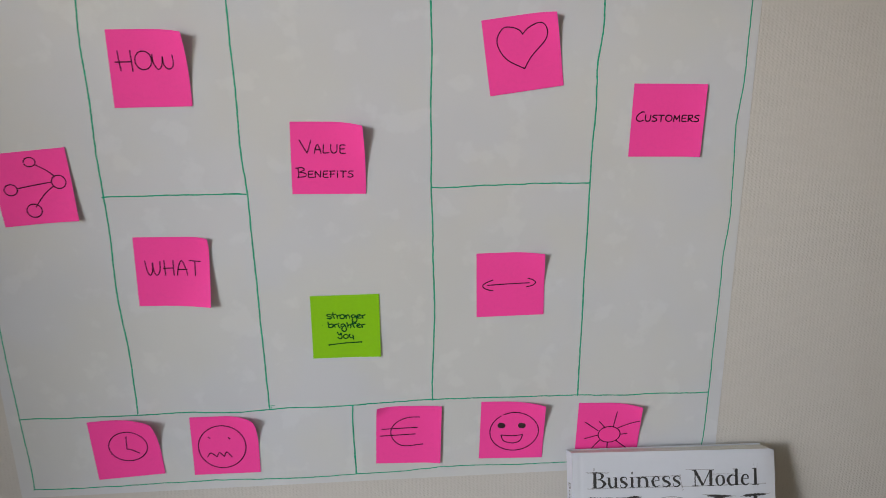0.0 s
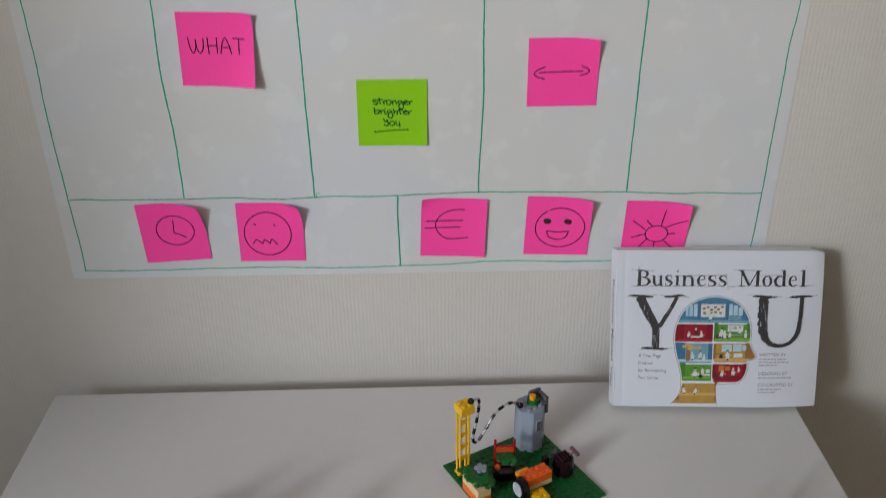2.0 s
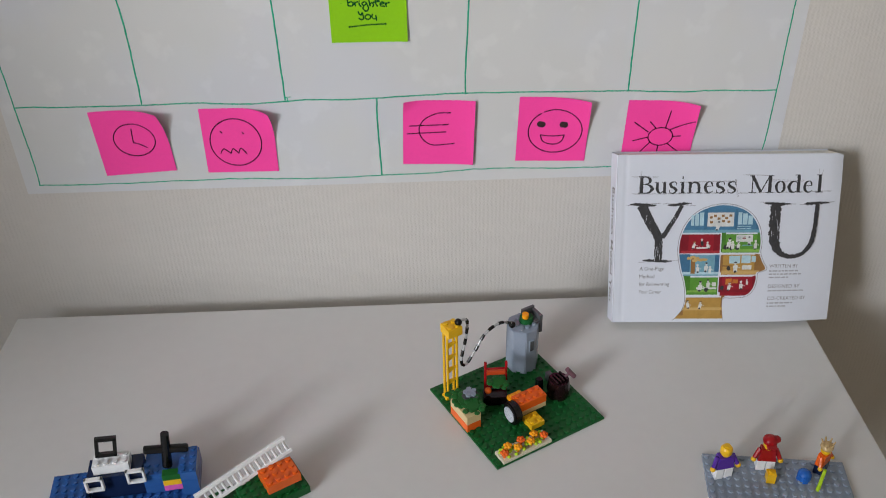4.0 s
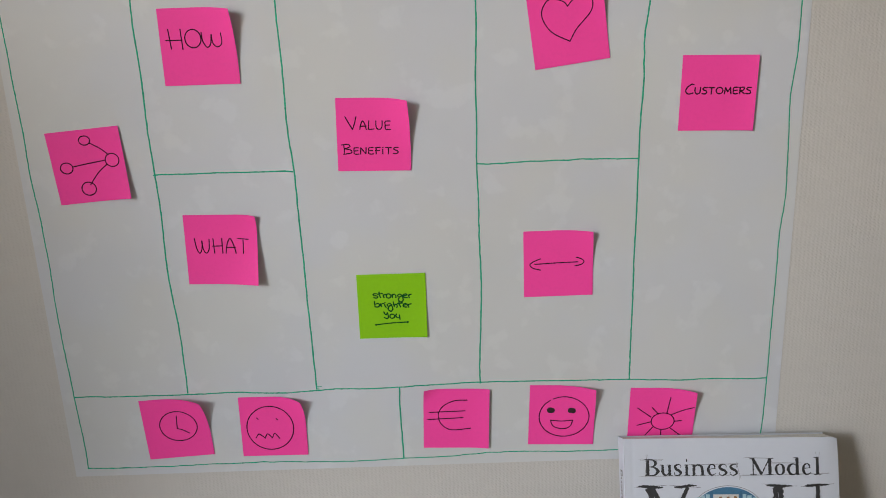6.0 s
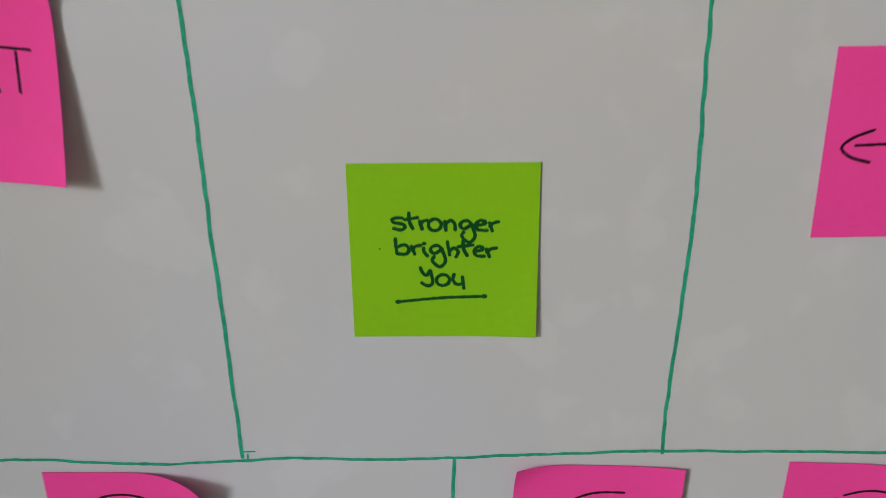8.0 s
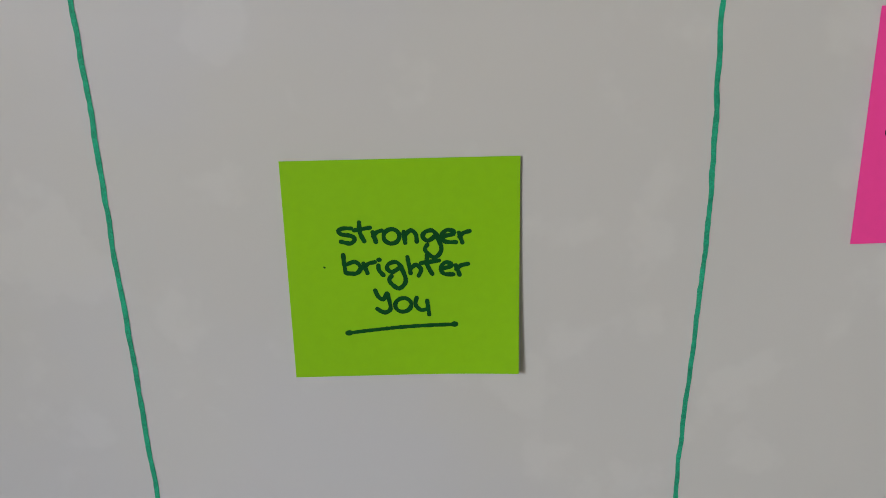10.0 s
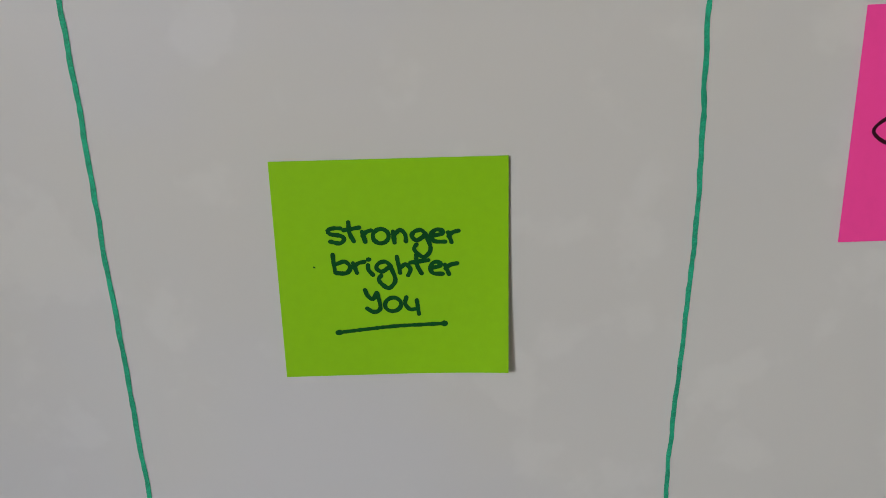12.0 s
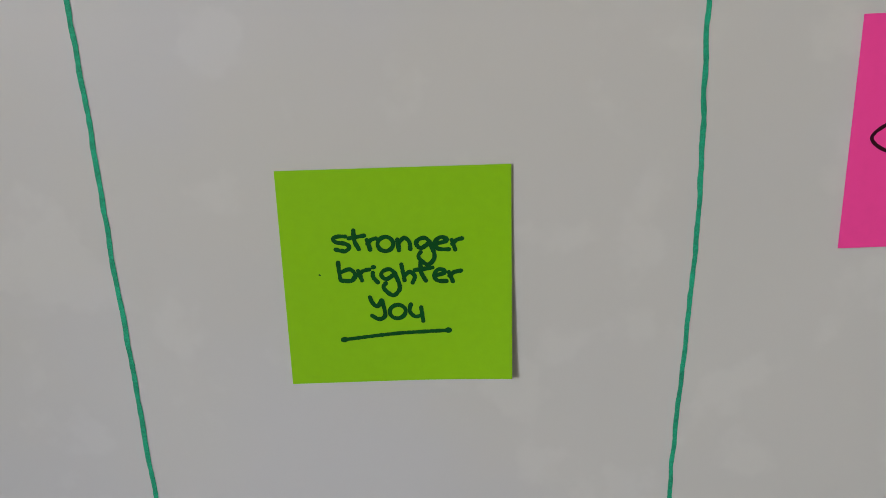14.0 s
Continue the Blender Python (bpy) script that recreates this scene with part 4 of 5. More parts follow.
SIDES = ((0.287, 0.334, 0.429, 0.545, I_REDDK), (0.447, 0.473, 0.429, 0.545, I_REDDK), (0.482, 0.501, 0.435, 0.558, I_GREENDK), (0.641, 0.698, 0.435, 0.558, I_GREENDK), (0.537, 0.548, 0.575, 0.698, I_DEEP), (0.4, 0.413, 0.575, 0.698, I_DEEP), (0.287, 0.316, 0.575, 0.693, I_DEEP), (0.632, 0.66, 0.575, 0.693, I_DEEP), (0.287, 0.345, 0.301, 0.424, I_DEEP), (0.457, 0.477, 0.306, 0.418, I_DEEP), (0.637, 0.698, 0.312, 0.424, I_WOOD), (0.482, 0.494, 0.312, 0.418, I_WOOD), (0.32, 0.35, 0.187, 0.29, I_GREENDK), (0.481, 0.494, 0.189, 0.284, I_REDDK), (0.632, 0.66, 0.189, 0.29, I_REDDK), (0.287, 0.325, 0.043, 0.166, I_WOOD), (0.495, 0.511, 0.043, 0.166, I_WOOD))
FLOORS = ((0.287, 0.698, 0.554, 0.572, I_SKY), (0.303, 0.473, 0.429, 0.445, I_REDLT), (0.488, 0.66, 0.437, 0.454, I_GREENLT), (0.311, 0.477, 0.299, 0.314, I_PALE), (0.49, 0.66, 0.301, 0.322, I_SAND), (0.337, 0.471, 0.187, 0.2, I_GREENLT), (0.482, 0.632, 0.187, 0.205, I_REDDK), (0.306, 0.511, 0.075, 0.093, I_SAND))
for name, many, up in (("picture_side", SIDES, 0.00018), ("picture_floor", FLOORS, 0.000195)):
    for x0, x1, y0, y1, tone in many:
        poly = clipped(inner, x0, x1, y0, y1)
        if len(poly) > 2:
            flat(name, poly, tone, up)
for x0, x1, y0, y1, tone in ((0.414, 0.532, 0.592, 0.676, I_WHITE), (0.341, 0.354, 0.597, 0.661, I_PALE), (0.358, 0.375, 0.597, 0.67, I_PALE), (0.379, 0.397, 0.597, 0.677, I_PALE), (0.55, 0.567, 0.603, 0.677, I_PALE), (0.571, 0.592, 0.603, 0.67, I_PALE), (0.596, 0.616, 0.603, 0.657, I_PALE), (0.547, 0.611, 0.59, 0.594, I_PALE), (0.547, 0.611, 0.577, 0.581, I_PALE), (0.369, 0.422, 0.457, 0.467, I_WHITE), (0.547, 0.622, 0.498, 0.541, I_WHITE), (0.552, 0.568, 0.514, 0.53, I_SKY), (0.575, 0.59, 0.514, 0.53, I_RED), (0.575, 0.622, 0.474, 0.48, I_SKY), (0.35, 0.369, 0.303, 0.399, I_WOOD), (0.522, 0.571, 0.366, 0.413, I_PALE), (0.577, 0.618, 0.368, 0.415, I_PALE), (0.622, 0.641, 0.374, 0.411, I_PALE), (0.493, 0.537, 0.346, 0.355, I_WOOD), (0.581, 0.624, 0.328, 0.355, I_WHITE), (0.379, 0.471, 0.207, 0.218, I_WHITE), (0.45, 0.469, 0.225, 0.249, I_WHITE), (0.511, 0.539, 0.236, 0.272, I_OCHRE), (0.543, 0.567, 0.243, 0.267, I_OCHRE)):
    patch("picture_item", x0, x1, y0, y1, tone, 0.00021)
rnd = random.Random(8)
for x, y in ((0.429, 0.648), (0.447, 0.657), (0.464, 0.641), (0.482, 0.657), (0.498, 0.644), (0.516, 0.659), (0.431, 0.619), (0.484, 0.626), (0.509, 0.621)):
    patch("picture_note", x - 0.006, x + 0.007, y - 0.008, y + 0.006, I_WOOD, 0.00022)
for x, y in ((0.341, 0.399), (0.358, 0.406), (0.375, 0.399), (0.394, 0.388), (0.411, 0.39), (0.367, 0.386)):
    blob("picture_leaf", x, y, 0.028, 0.02, I_SAND, 0.000215, rnd)
for x, y in ((0.501, 0.467), (0.528, 0.464), (0.554, 0.462), (0.633, 0.464), (0.521, 0.337), (0.498, 0.216), (0.426, 0.205)):
    blob("picture_chair", x, y, 0.02, 0.034, I_DARK, 0.00022, rnd)
for k, (x, y, tall, shirt, top) in enumerate(((0.458, 0.567, 0.058, I_WHITE, I_DARK), (0.355, 0.453, 0.049, I_WHITE, I_WOOD), (0.397, 0.471, 0.049, I_DARK, I_WHITE), (0.425, 0.453, 0.049, I_WHITE, I_WHITE), (0.511, 0.453, 0.072, I_WHITE, I_DARK), (0.533, 0.451, 0.056, I_WHITE, I_WHITE), (0.558, 0.451, 0.052, I_WHITE, I_DARK), (0.606, 0.478, 0.054, I_WHITE, I_DARK), (0.634, 0.453, 0.056, I_WHITE, I_WHITE), (0.382, 0.308, 0.056, I_WHITE, I_WHITE), (0.417, 0.312, 0.063, I_WHITE, I_DARK), (0.435, 0.303, 0.049, I_WHITE, I_WHITE), (0.552, 0.308, 0.072, I_WHITE, I_DARK), (0.394, 0.191, 0.069, I_WHITE, I_DARK), (0.432, 0.211, 0.058, I_WHITE, I_DARK), (0.525, 0.196, 0.056, I_WHITE, I_WOOD), (0.582, 0.202, 0.058, I_WHITE, I_WHITE), (0.609, 0.231, 0.038, I_WHITE, I_WHITE), (0.348, 0.084, 0.054, I_WHITE, I_DARK), (0.399, 0.081, 0.054, I_WHITE, I_WOOD))):
    up = 0.000225 + 0.000004 * k
    lean = rnd.uniform(-0.12, 0.12) * tall
    flat("picture_shape", [(x - tall * 0.11, y + tall * 0.08), (x + tall * 0.12, y + tall * 0.08), (x + tall * 0.15 + lean, y + tall * 0.62), (x + lean, y + tall * 0.7), (x - tall * 0.14 + lean, y + tall * 0.6)], shirt, up)
    flat("picture_shape", [(x + lean, y + tall * 0.58), (x + lean + tall * 0.3, y + tall * 0.4), (x + lean + tall * 0.3, y + tall * 0.47)], shirt, up + 0.000001)
    blob("picture_shape", x + lean, y + tall * 0.82, tall * 0.2, tall * 0.26, I_WHITE, up + 0.000002, rnd)
    blob("picture_shape", x + lean * 1.2, y + tall * 0.9, tall * 0.22, tall * 0.17, top, up + 0.000003, rnd)
    if k % 3 != 2:
        blob("picture_shape", x, y + tall * 0.1, tall * 0.2, tall * 0.22, I_DARK, up + 0.000001, rnd)

for k, line in enumerate(("A One-Page", "Method", "for Reinventing", "Your Career")):
    printed(line, 0.118, 0.325 - 0.048 * k, 0.0041, (0.0265, 0.0165, 0.033, 0.0245)[k], ink=M_GREYTEXT)
for line, y, length in (("WRITTEN BY", 0.338, 0.0315), ("DESIGNED BY", 0.213, 0.035), ("CO-CREATED BY", 0.138, 0.0425)):
    printed(line, 0.705, y, 0.0038, length, ink=M_GREYTEXT)
for y, w in ((0.313, 0.135), (0.293, 0.15), (0.273, 0.09), (0.19, 0.165), (0.113, 0.12), (0.093, 0.09)):
    x = 0.705
    while x < 0.705 + w:
        step = rnd.uniform(0.012, 0.03)
        patch("small_print_bar", x, x + step - 0.005, y + 0.001, y + 0.009, M_SMALLPRINT)
        x += step
slip = math.atan(SKEW)
printed("Business Model You", 0, 0, 0.0085, 0.128, parent=spine, ink=M_GREYTEXT, bold=0.012, turn=pose(-0.0003 - SKEW * (BT * 0.5 + 0.004), BH * 0.805, -BT * 0.5 - 0.004, 0, -90 + math.degrees(slip), 0) @ pose(0, 0, 0, 0, 0, -90))

# ---- toy brick models ----
STUD = 0.008


def brick(bm, x, y, z, nx, ny, h, studs=True, slot=0):
    """A toy brick of nx by ny studs whose corner stands at x, y, z."""
    g = 0.0001
    box(bm, x + g, x + nx * STUD - g, y + g, y + ny * STUD - g, z, z + h - 0.00005, 0.00025, slot)
    if studs:
        for i in range(nx):
            for j in range(ny):
                cx, cy = x + (i + 0.5) * STUD, y + (j + 0.5) * STUD
                rod(bm, (cx, cy, z + h - 0.0003), (cx, cy, z + h + 0.0017), 0.0024, None, 12, slot)


def one_brick(name, parent, tone, x, y, z, nx, ny, h, studs=True, label="", m=None):
    bm = bmesh.new()
    brick(bm, x, y, z, nx, ny, h, studs)
    return part(name, bm, tone, parent, label, m)


BRICK, PLATE = 0.0096, 0.0032
farm = thing("toy_farm", pose(0.077, 0.7496, DESK_Z, 0, 0, 28.4) @ Matrix.Diagonal((0.985, 0.985, 1, 1)), "toy brick farm scene on a green studded plate", "toy")
bm = bmesh.new()
box(bm, -0.064, 0.064, -0.064, 0.064, 0, 0.0022, 0.0003)
for i in range(16):
    for j in range(16):
        cx, cy = -0.06 + 0.008 * i, -0.06 + 0.008 * j
        rod(bm, (cx, cy, 0.002), (cx, cy, 0.0039), 0.0024, None, 10)
part("baseplate", bm, P_GREEN, farm)
G = 0.0022
# yellow lattice tower
bm = bmesh.new()
tx, ty, tz = -0.0505, 0.0435, 0.085
for ax in (-0.0054, 0.0054):
    for ay in (-0.0034, 0.0034):
        rod(bm, (tx + ax, ty + ay, G), (tx + ax, ty + ay, G + tz), 0.0014, None, 8)
box(bm, tx - 0.008, tx + 0.008, ty - 0.0048, ty + 0.0048, G, G + 0.003, 0.0003)
for k in range(5):
    z0 = G + 0.006 + 0.0158 * k
    vs = box(bm, tx - 0.0054, tx + 0.0054, ty - 0.0042, ty - 0.0026, z0, z0 + 0.0042)
    for v in vs:
        v.co.z += (0.45 if v.co.z < z0 + 0.002 else -0.1) * (v.co.x - tx)
part("lattice_tower", bm, P_YELLOW, farm)
one_brick("tower_cap", farm, P_YELLOW, tx - 0.008, ty - 0.011, G + tz, 2, 2, BRICK, True, "", None)
bm = bmesh.new()
ball(bm, (tx + 0.006, ty - 0.006, G + tz + BRICK + 0.003), 0.0037)
part("hose_end", bm, P_BLACK, farm)
# silo of three grey panels with a window
bm = bmesh.new()
sx, sy, sh = 0.0395, 0.0465, 0.0548
ringpts = [(sx + 0.0175 * math.cos(radians(22.5 + 45 * k)), sy + 0.0175 * math.sin(radians(22.5 + 45 * k))) for k in range(8)]
lo = [bm.verts.new((x, y, G)) for x, y in ringpts]
hi = [bm.verts.new((x, y, G + sh)) for x, y in ringpts]
for k in range(8):
    bm.faces.new((lo[k], lo[(k + 1) % 8], hi[(k + 1) % 8], hi[k]))
bm.faces.new(hi)
bmesh.ops.bevel(bm, geom=bm.edges[:], offset=0.0006, segments=2, affect="EDGES")
for dx, dy in ((-0.008, -0.008), (0, -0.008), (0.008, -0.008), (-0.008, 0), (-0.008, 0.008), (0, 0.008), (0.008, 0), (0.008, 0.008)):
    rod(bm, (sx + dx, sy + dy, G + sh - 0.001), (sx + dx, sy + dy, G + sh + 0.0017), 0.0024, None, 12)
silo = part("silo", bm, P_GREY, farm, "bluish grey eight-sided silo")
bm = bmesh.new()
box(bm, -0.003, 0.003, -0.0006, 0.0006, -0.0072, 0.0072, 0.0002)
part("window_frame", bm, P_GREY, silo, "", pose(sx + 0.0166 * math.cos(radians(-90)), sy + 0.0166 * math.sin(radians(-90)), G + 0.036, 0, 0, 0))
bm = bmesh.new()
box(bm, -0.0021, 0.0021, -0.0005, 0.0005, -0.006, 0.006)
part("window_pane", bm, P_DGREY, silo, "", pose(sx + 0.0172 * math.cos(radians(-90)), sy + 0.0172 * math.sin(radians(-90)), G + 0.036, 0, 0, 0))
bm = bmesh.new()
rod(bm, (sx + 0.004, sy, G + sh + 0.001), (sx + 0.004, sy, G + sh + 0.007), 0.0075, 0.007, 16)
part("winch", bm, P_GREEN, farm)
bm = bmesh.new()
rod(bm, (sx + 0.002, sy - 0.001, G + sh + 0.007), (sx + 0.002, sy - 0.001, G + sh + 0.012), 0.0035, None, 14)
part("winch_knob", bm, P_AMBER, farm)
bm = bmesh.new()
box(bm, sx + 0.0145, sx + 0.0185, sy - 0.009, sy + 0.006, G + sh - 0.013, G + sh + 0.009, 0.0005)
box(bm, sx + 0.003, sx + 0.0185, sy + 0.006, sy + 0.009, G + sh + 0.0005, G + sh + 0.011, 0.0004)
box(bm, sx + 0.009, sx + 0.015, sy - 0.009, sy + 0.006, G + sh + 0.0005, G + sh + 0.004, 0.0004)
part("bracket", bm, P_DGREY, farm)
bm = bmesh.new()
ball(bm, (sx - 0.0145, sy - 0.001, G + sh + 0.0046), 0.0036)
part("hose_end", bm, P_BLACK, farm)
# striped hose between tower and silo
hose = curve_through([(tx + 0.008, ty - 0.006, G + tz + BRICK + 0.004), (tx + 0.016, ty - 0.006, G + tz + 0.010), (tx + 0.015, ty - 0.005, G + tz - 0.012), (tx + 0.009, ty - 0.006, G + 0.048), (tx + 0.014, ty - 0.006, G + 0.040),
                      (tx + 0.026, ty - 0.005, G + 0.052), (tx + 0.039, ty - 0.004, G + 0.068), (tx + 0.057, ty - 0.003, G + 0.073), (sx - 0.0155, sy - 0.001, G + sh + 0.007)], 0.002)
rings_dark, rings_light = bmesh.new(), bmesh.new()
for k, (p, q) in enumerate(zip(hose, hose[1:])):
    rod(rings_dark if (k // 3) % 2 else rings_light, p, q + (q - p) * 0.15, 0.0017 if (k // 3) % 2 else 0.0013, None, 8)
part("hose_link", rings_dark, P_BLACK, farm, "black hose links")
part("hose_link", rings_light, plastic("pale_grey_toy_plastic", (0.42, 0.42, 0.42)), farm, "pale grey hose links")
# counter with leaves
one_brick("counter_brick", farm, P_ORANGE, -0.064, -0.010, G, 2, 4, BRICK, False)
one_brick("counter_brick", farm, P_TAN, -0.064, -0.010, G + BRICK, 2, 4, BRICK, False)


def leaf_plate(name, parent, cx, cy, z, r, n, tone, seed):
    """A flat spray of rounded toy leaves."""
    rnd = random.Random(seed)
    bm = bmesh.new()
    rod(bm, (cx, cy, z), (cx, cy, z + 0.003), r * 0.55, None, 14)
    for k in range(n):
        a = 2 * math.pi * k / n + rnd.uniform(-0.2, 0.2)
        d = r * rnd.uniform(0.55, 0.95)
        ball(bm, (cx + d * math.cos(a), cy + d * math.sin(a), z + 0.0015 + rnd.uniform(0, 0.001)), r * rnd.uniform(0.24, 0.34), (1, 1, 0.35))
    return part(name, bm, tone, parent)


leaf_plate("leaves", farm, -0.053, 0.012, G + 2 * BRICK, 0.014, 13, P_LEAF, 1)
leaf_plate("leaves", farm, -0.052, -0.001, G + 2 * BRICK + 0.001, 0.011, 11, P_LEAF, 2)
leaf_plate("leaves", farm, -0.052, 0.026, G + 0.012, 0.012, 11, P_LEAF, 3)
bm = bmesh.new()
rod(bm, (-0.046, 0.014, G + 0.022), (-0.046, 0.014, G + 0.0265), 0.003, 0.004, 12)
for k in range(5):
    a = 2 * math.pi * k / 5
    rod(bm, (-0.046 + 0.0045 * math.cos(a), 0.014 + 0.0045 * math.sin(a), G + 0.025), (-0.046 + 0.0045 * math.cos(a), 0.014 + 0.0045 * math.sin(a), G + 0.0268), 0.0026, None, 10)
part("flower", bm, P_GREY, farm, "pale grey five-petal flower")
bm = bmesh.new()
rod(bm, (-0.046, 0.014, G + 0.019), (-0.046, 0.014, G + 0.0225), 0.0085, None, 16)
part("flower_dish", bm, P_DGREY, farm)
# red crate with greens
CRATE = pose(-0.0125, 0.0195, 0, 0, 0, -27) @ Matrix.Translation((0.0115, -0.0203, 0))
bm = bmesh.new()
box(bm, -0.024, 0.0, 0.006, 0.020, G, G + 0.011, 0.0005)
part("crate", bm, P_BROWN, farm, "", CRATE)
bm = bmesh.new()
for x in (-0.0215, -0.0005):
    box(bm, x - 0.0013, x + 0.0013, 0.019, 0.0216, G + 0.002, G + 0.046, 0.0004)
box(bm, -0.0225, 0.0005, 0.0195, 0.0212, G + 0.034, G + 0.038, 0.0004)
box(bm, -0.0225, 0.0005, 0.0195, 0.0212, G + 0.012, G + 0.016, 0.0004)
part("crate_back", bm, P_RED, farm, "red upright frame", CRATE)
bm = bmesh.new()
box(bm, -0.0205, -0.0015, 0.0155, 0.0192, G + 0.0325, G + 0.0375, 0.0008)
part("backrest_bar", bm, plastic("brick_orange_toy_plastic", (0.5, 0.06, 0.015)), farm, "reddish orange crossbar", CRATE)
leaf_plate("leaves", farm, -0.0155, 0.0085, G + 0.0265, 0.0105, 11, P_LEAF, 4)
bm = bmesh.new()
ball(bm, (-0.0195, 0.011, G + 0.0165), 0.0036)
part("carrot", bm, P_ORANGE, farm, "", CRATE)
# small tractor
tractor = one_brick("tractor", farm, P_TAN, -0.012, -0.025, G + 0.0068, 4, 2, 0.0056, False)
one_brick("hood", tractor, P_ORANGE, -0.012, -0.025, G + 0.0125, 4, 2, BRICK)
one_brick("seat", tractor, P_AMBER, -0.012, -0.009, G + 0.0125, 2, 1, 0.0045)


def wheel(x, y, z, r, parent):
    """A small wheel that faces the plate's left side."""
    bm = bmesh.new()
    rod(bm, (x - 0.0045, y, z), (x + 0.0045, y, z), r, None, 26)
    bmesh.ops.bevel(bm, geom=[e for e in bm.edges if abs((e.verts[0].co - e.verts[1].co).x) < 1e-6], offset=0.0015, segments=2, affect="EDGES")
    tyre = part("tyre", bm, P_BLACK, parent)
    bm = bmesh.new()
    rod(bm, (x - 0.0052, y, z), (x - 0.003, y, z), r * 0.68, None, 22)
    for k in range(4):
        a = math.pi / 4 * k
        d = Vector((0, math.cos(a), math.sin(a))) * r * 0.55
        rod(bm, Vector((x - 0.0055, y, z)) - d, Vector((x - 0.0055, y, z)) + d, 0.0008, None, 6)
    part("rim", bm, P_GREY_LIGHT, parent)
    return tyre


P_GREY_LIGHT = plastic("light_grey_toy_plastic", (0.50, 0.53, 0.56))
wheel(-0.0175, -0.021, G + 0.0125, 0.012, tractor)
one_brick("ground_plate", farm, P_YELLOW, -0.009, -0.041, G, 2, 2, 0.0064)
# barrel and hammer
bm = bmesh.new()
for z0, z1, r0, r1 in ((0, 0.004, 0.0105, 0.0112), (0.004, 0.010, 0.0112, 0.012), (0.010, 0.016, 0.012, 0.0112), (0.016, 0.021, 0.0112, 0.0105)):
    rod(bm, (0.044, -0.013, G + z0), (0.044, -0.013, G + z1), r0, r1, 18)
for k in range(4):
    box(bm, 0.0365 + 0.004 * k, 0.0385 + 0.004 * k, -0.02, -0.006, G + 0.0205, G + 0.024, 0.0003)
part("barrel", bm, P_BROWN, farm, "dark brown barrel")
bm = bmesh.new()
rod(bm, (0.046, -0.010, G + 0.015), (0.054, -0.018, G + 0.0285), 0.0014, None, 8)
rod(bm, (0.0508, -0.0164, G + 0.0338), (0.0578, -0.0202, G + 0.0236), 0.0025, None, 10)
part("hammer", bm, P_MAUVE, farm, "dull mauve hammer")
bm = bmesh.new()
box(bm, 0.028, 0.034, -0.0005, 0.0055, G, G + 0.016, 0.0005)
part("post", bm, P_BLACK, farm)
bm = bmesh.new()
box(bm, 0.046, 0.052, 0.006, 0.013, G, G + 0.010, 0.0005)
part("grille_block", bm, P_DGREY, farm)
# flower bed
one_brick("flower_bed", farm, plastic("cream_toy_plastic", (0.72, 0.66, 0.5)), -0.0565, -0.0635, G, 7, 2, 0.0035, False)
rnd = random.Random(5)
for k in range(7):
    bm = bmesh.new()
    cx, cy = -0.0525 + 0.0076 * k, -0.0585 + 0.0062 * (k % 2)
    rod(bm, (cx, cy, G + 0.003), (cx, cy, G + 0.0085), 0.0013, None, 8)
    for j in range(5):
        a = 2 * math.pi * j / 5 + k
        ball(bm, (cx + 0.0024 * math.cos(a), cy + 0.0024 * math.sin(a), G + 0.0095), 0.0021, (1, 1, 0.8))
    ball(bm, (cx, cy, G + 0.0108), 0.0016)
    part("bed_flower", bm, P_AMBER if k % 3 else P_ORANGE, farm)
bm = bmesh.new()
for k in range(30):
    ball(bm, (-0.0545 + 0.0017 * k, -0.0555 + rnd.uniform(-0.0065, 0.0065), G + rnd.uniform(0.004, 0.0075)), 0.0019, (1, 1, 0.8))
part("bed_leaves", bm, P_LIME, farm)

# ---- blue toy building ----
station = thing("toy_building", pose(-0.2795, 0.6545, DESK_Z, 0, 0, 7.5), "blue toy brick building with white windows and a black propeller", "toy")
one_brick("base_plate", station, P_BLUE, -0.072, -0.036, 0, 16, 8, 0.0032)
for k in range(2):
    one_brick("wall_brick", station, P_BLUE, -0.072, -0.014, 0.0032 + k * BRICK * 0.75, 4, 4, BRICK * 0.75, k == 1)
    one_brick("wall_brick", station, P_BLUE, 0.010, -0.006, 0.0032 + k * BRICK, 6, 4, BRICK, False)
one_brick("wall_brick", station, P_BLUE, 0.010, -0.006, 0.0032 + 2 * BRICK, 3, 2, BRICK * 0.5, True)
one_brick("wall_brick", station, P_BLUE, 0.0425, -0.014, 0.0032, 2, 1, 2 * BRICK, False)
one_brick("wall_brick", station, P_BLUE, 0.0425, -0.014, 0.0032 + 2 * BRICK, 2, 4, BRICK * 1.05, True)
one_brick("core_brick", station, P_NAVY, -0.038, -0.004, 0.0032, 6, 3, 0.027, False)
one_brick("roof_brick", station, P_WHITE, -0.032, 0.000, 0.0302, 4, 2, BRICK, True)


def toy_window(x, y, z):
    bm = bmesh.new()
    w, h, d = 0.016, 0.015, 0.004
    for b in ((x, x + 0.002, z, z + h), (x + w - 0.002, x + w, z, z + h), (x, x + w, z, z + 0.002), (x, x + w, z + h - 0.002, z + h)):
        box(bm, b[0], b[1], y, y + d, b[2], b[3], 0.0002)
    part("window_frame", bm, P_WHITE, station)


toy_window(-0.039, -0.0095, 0.019)
toy_window(-0.0025, -0.0095, 0.023)
bm = bmesh.new()
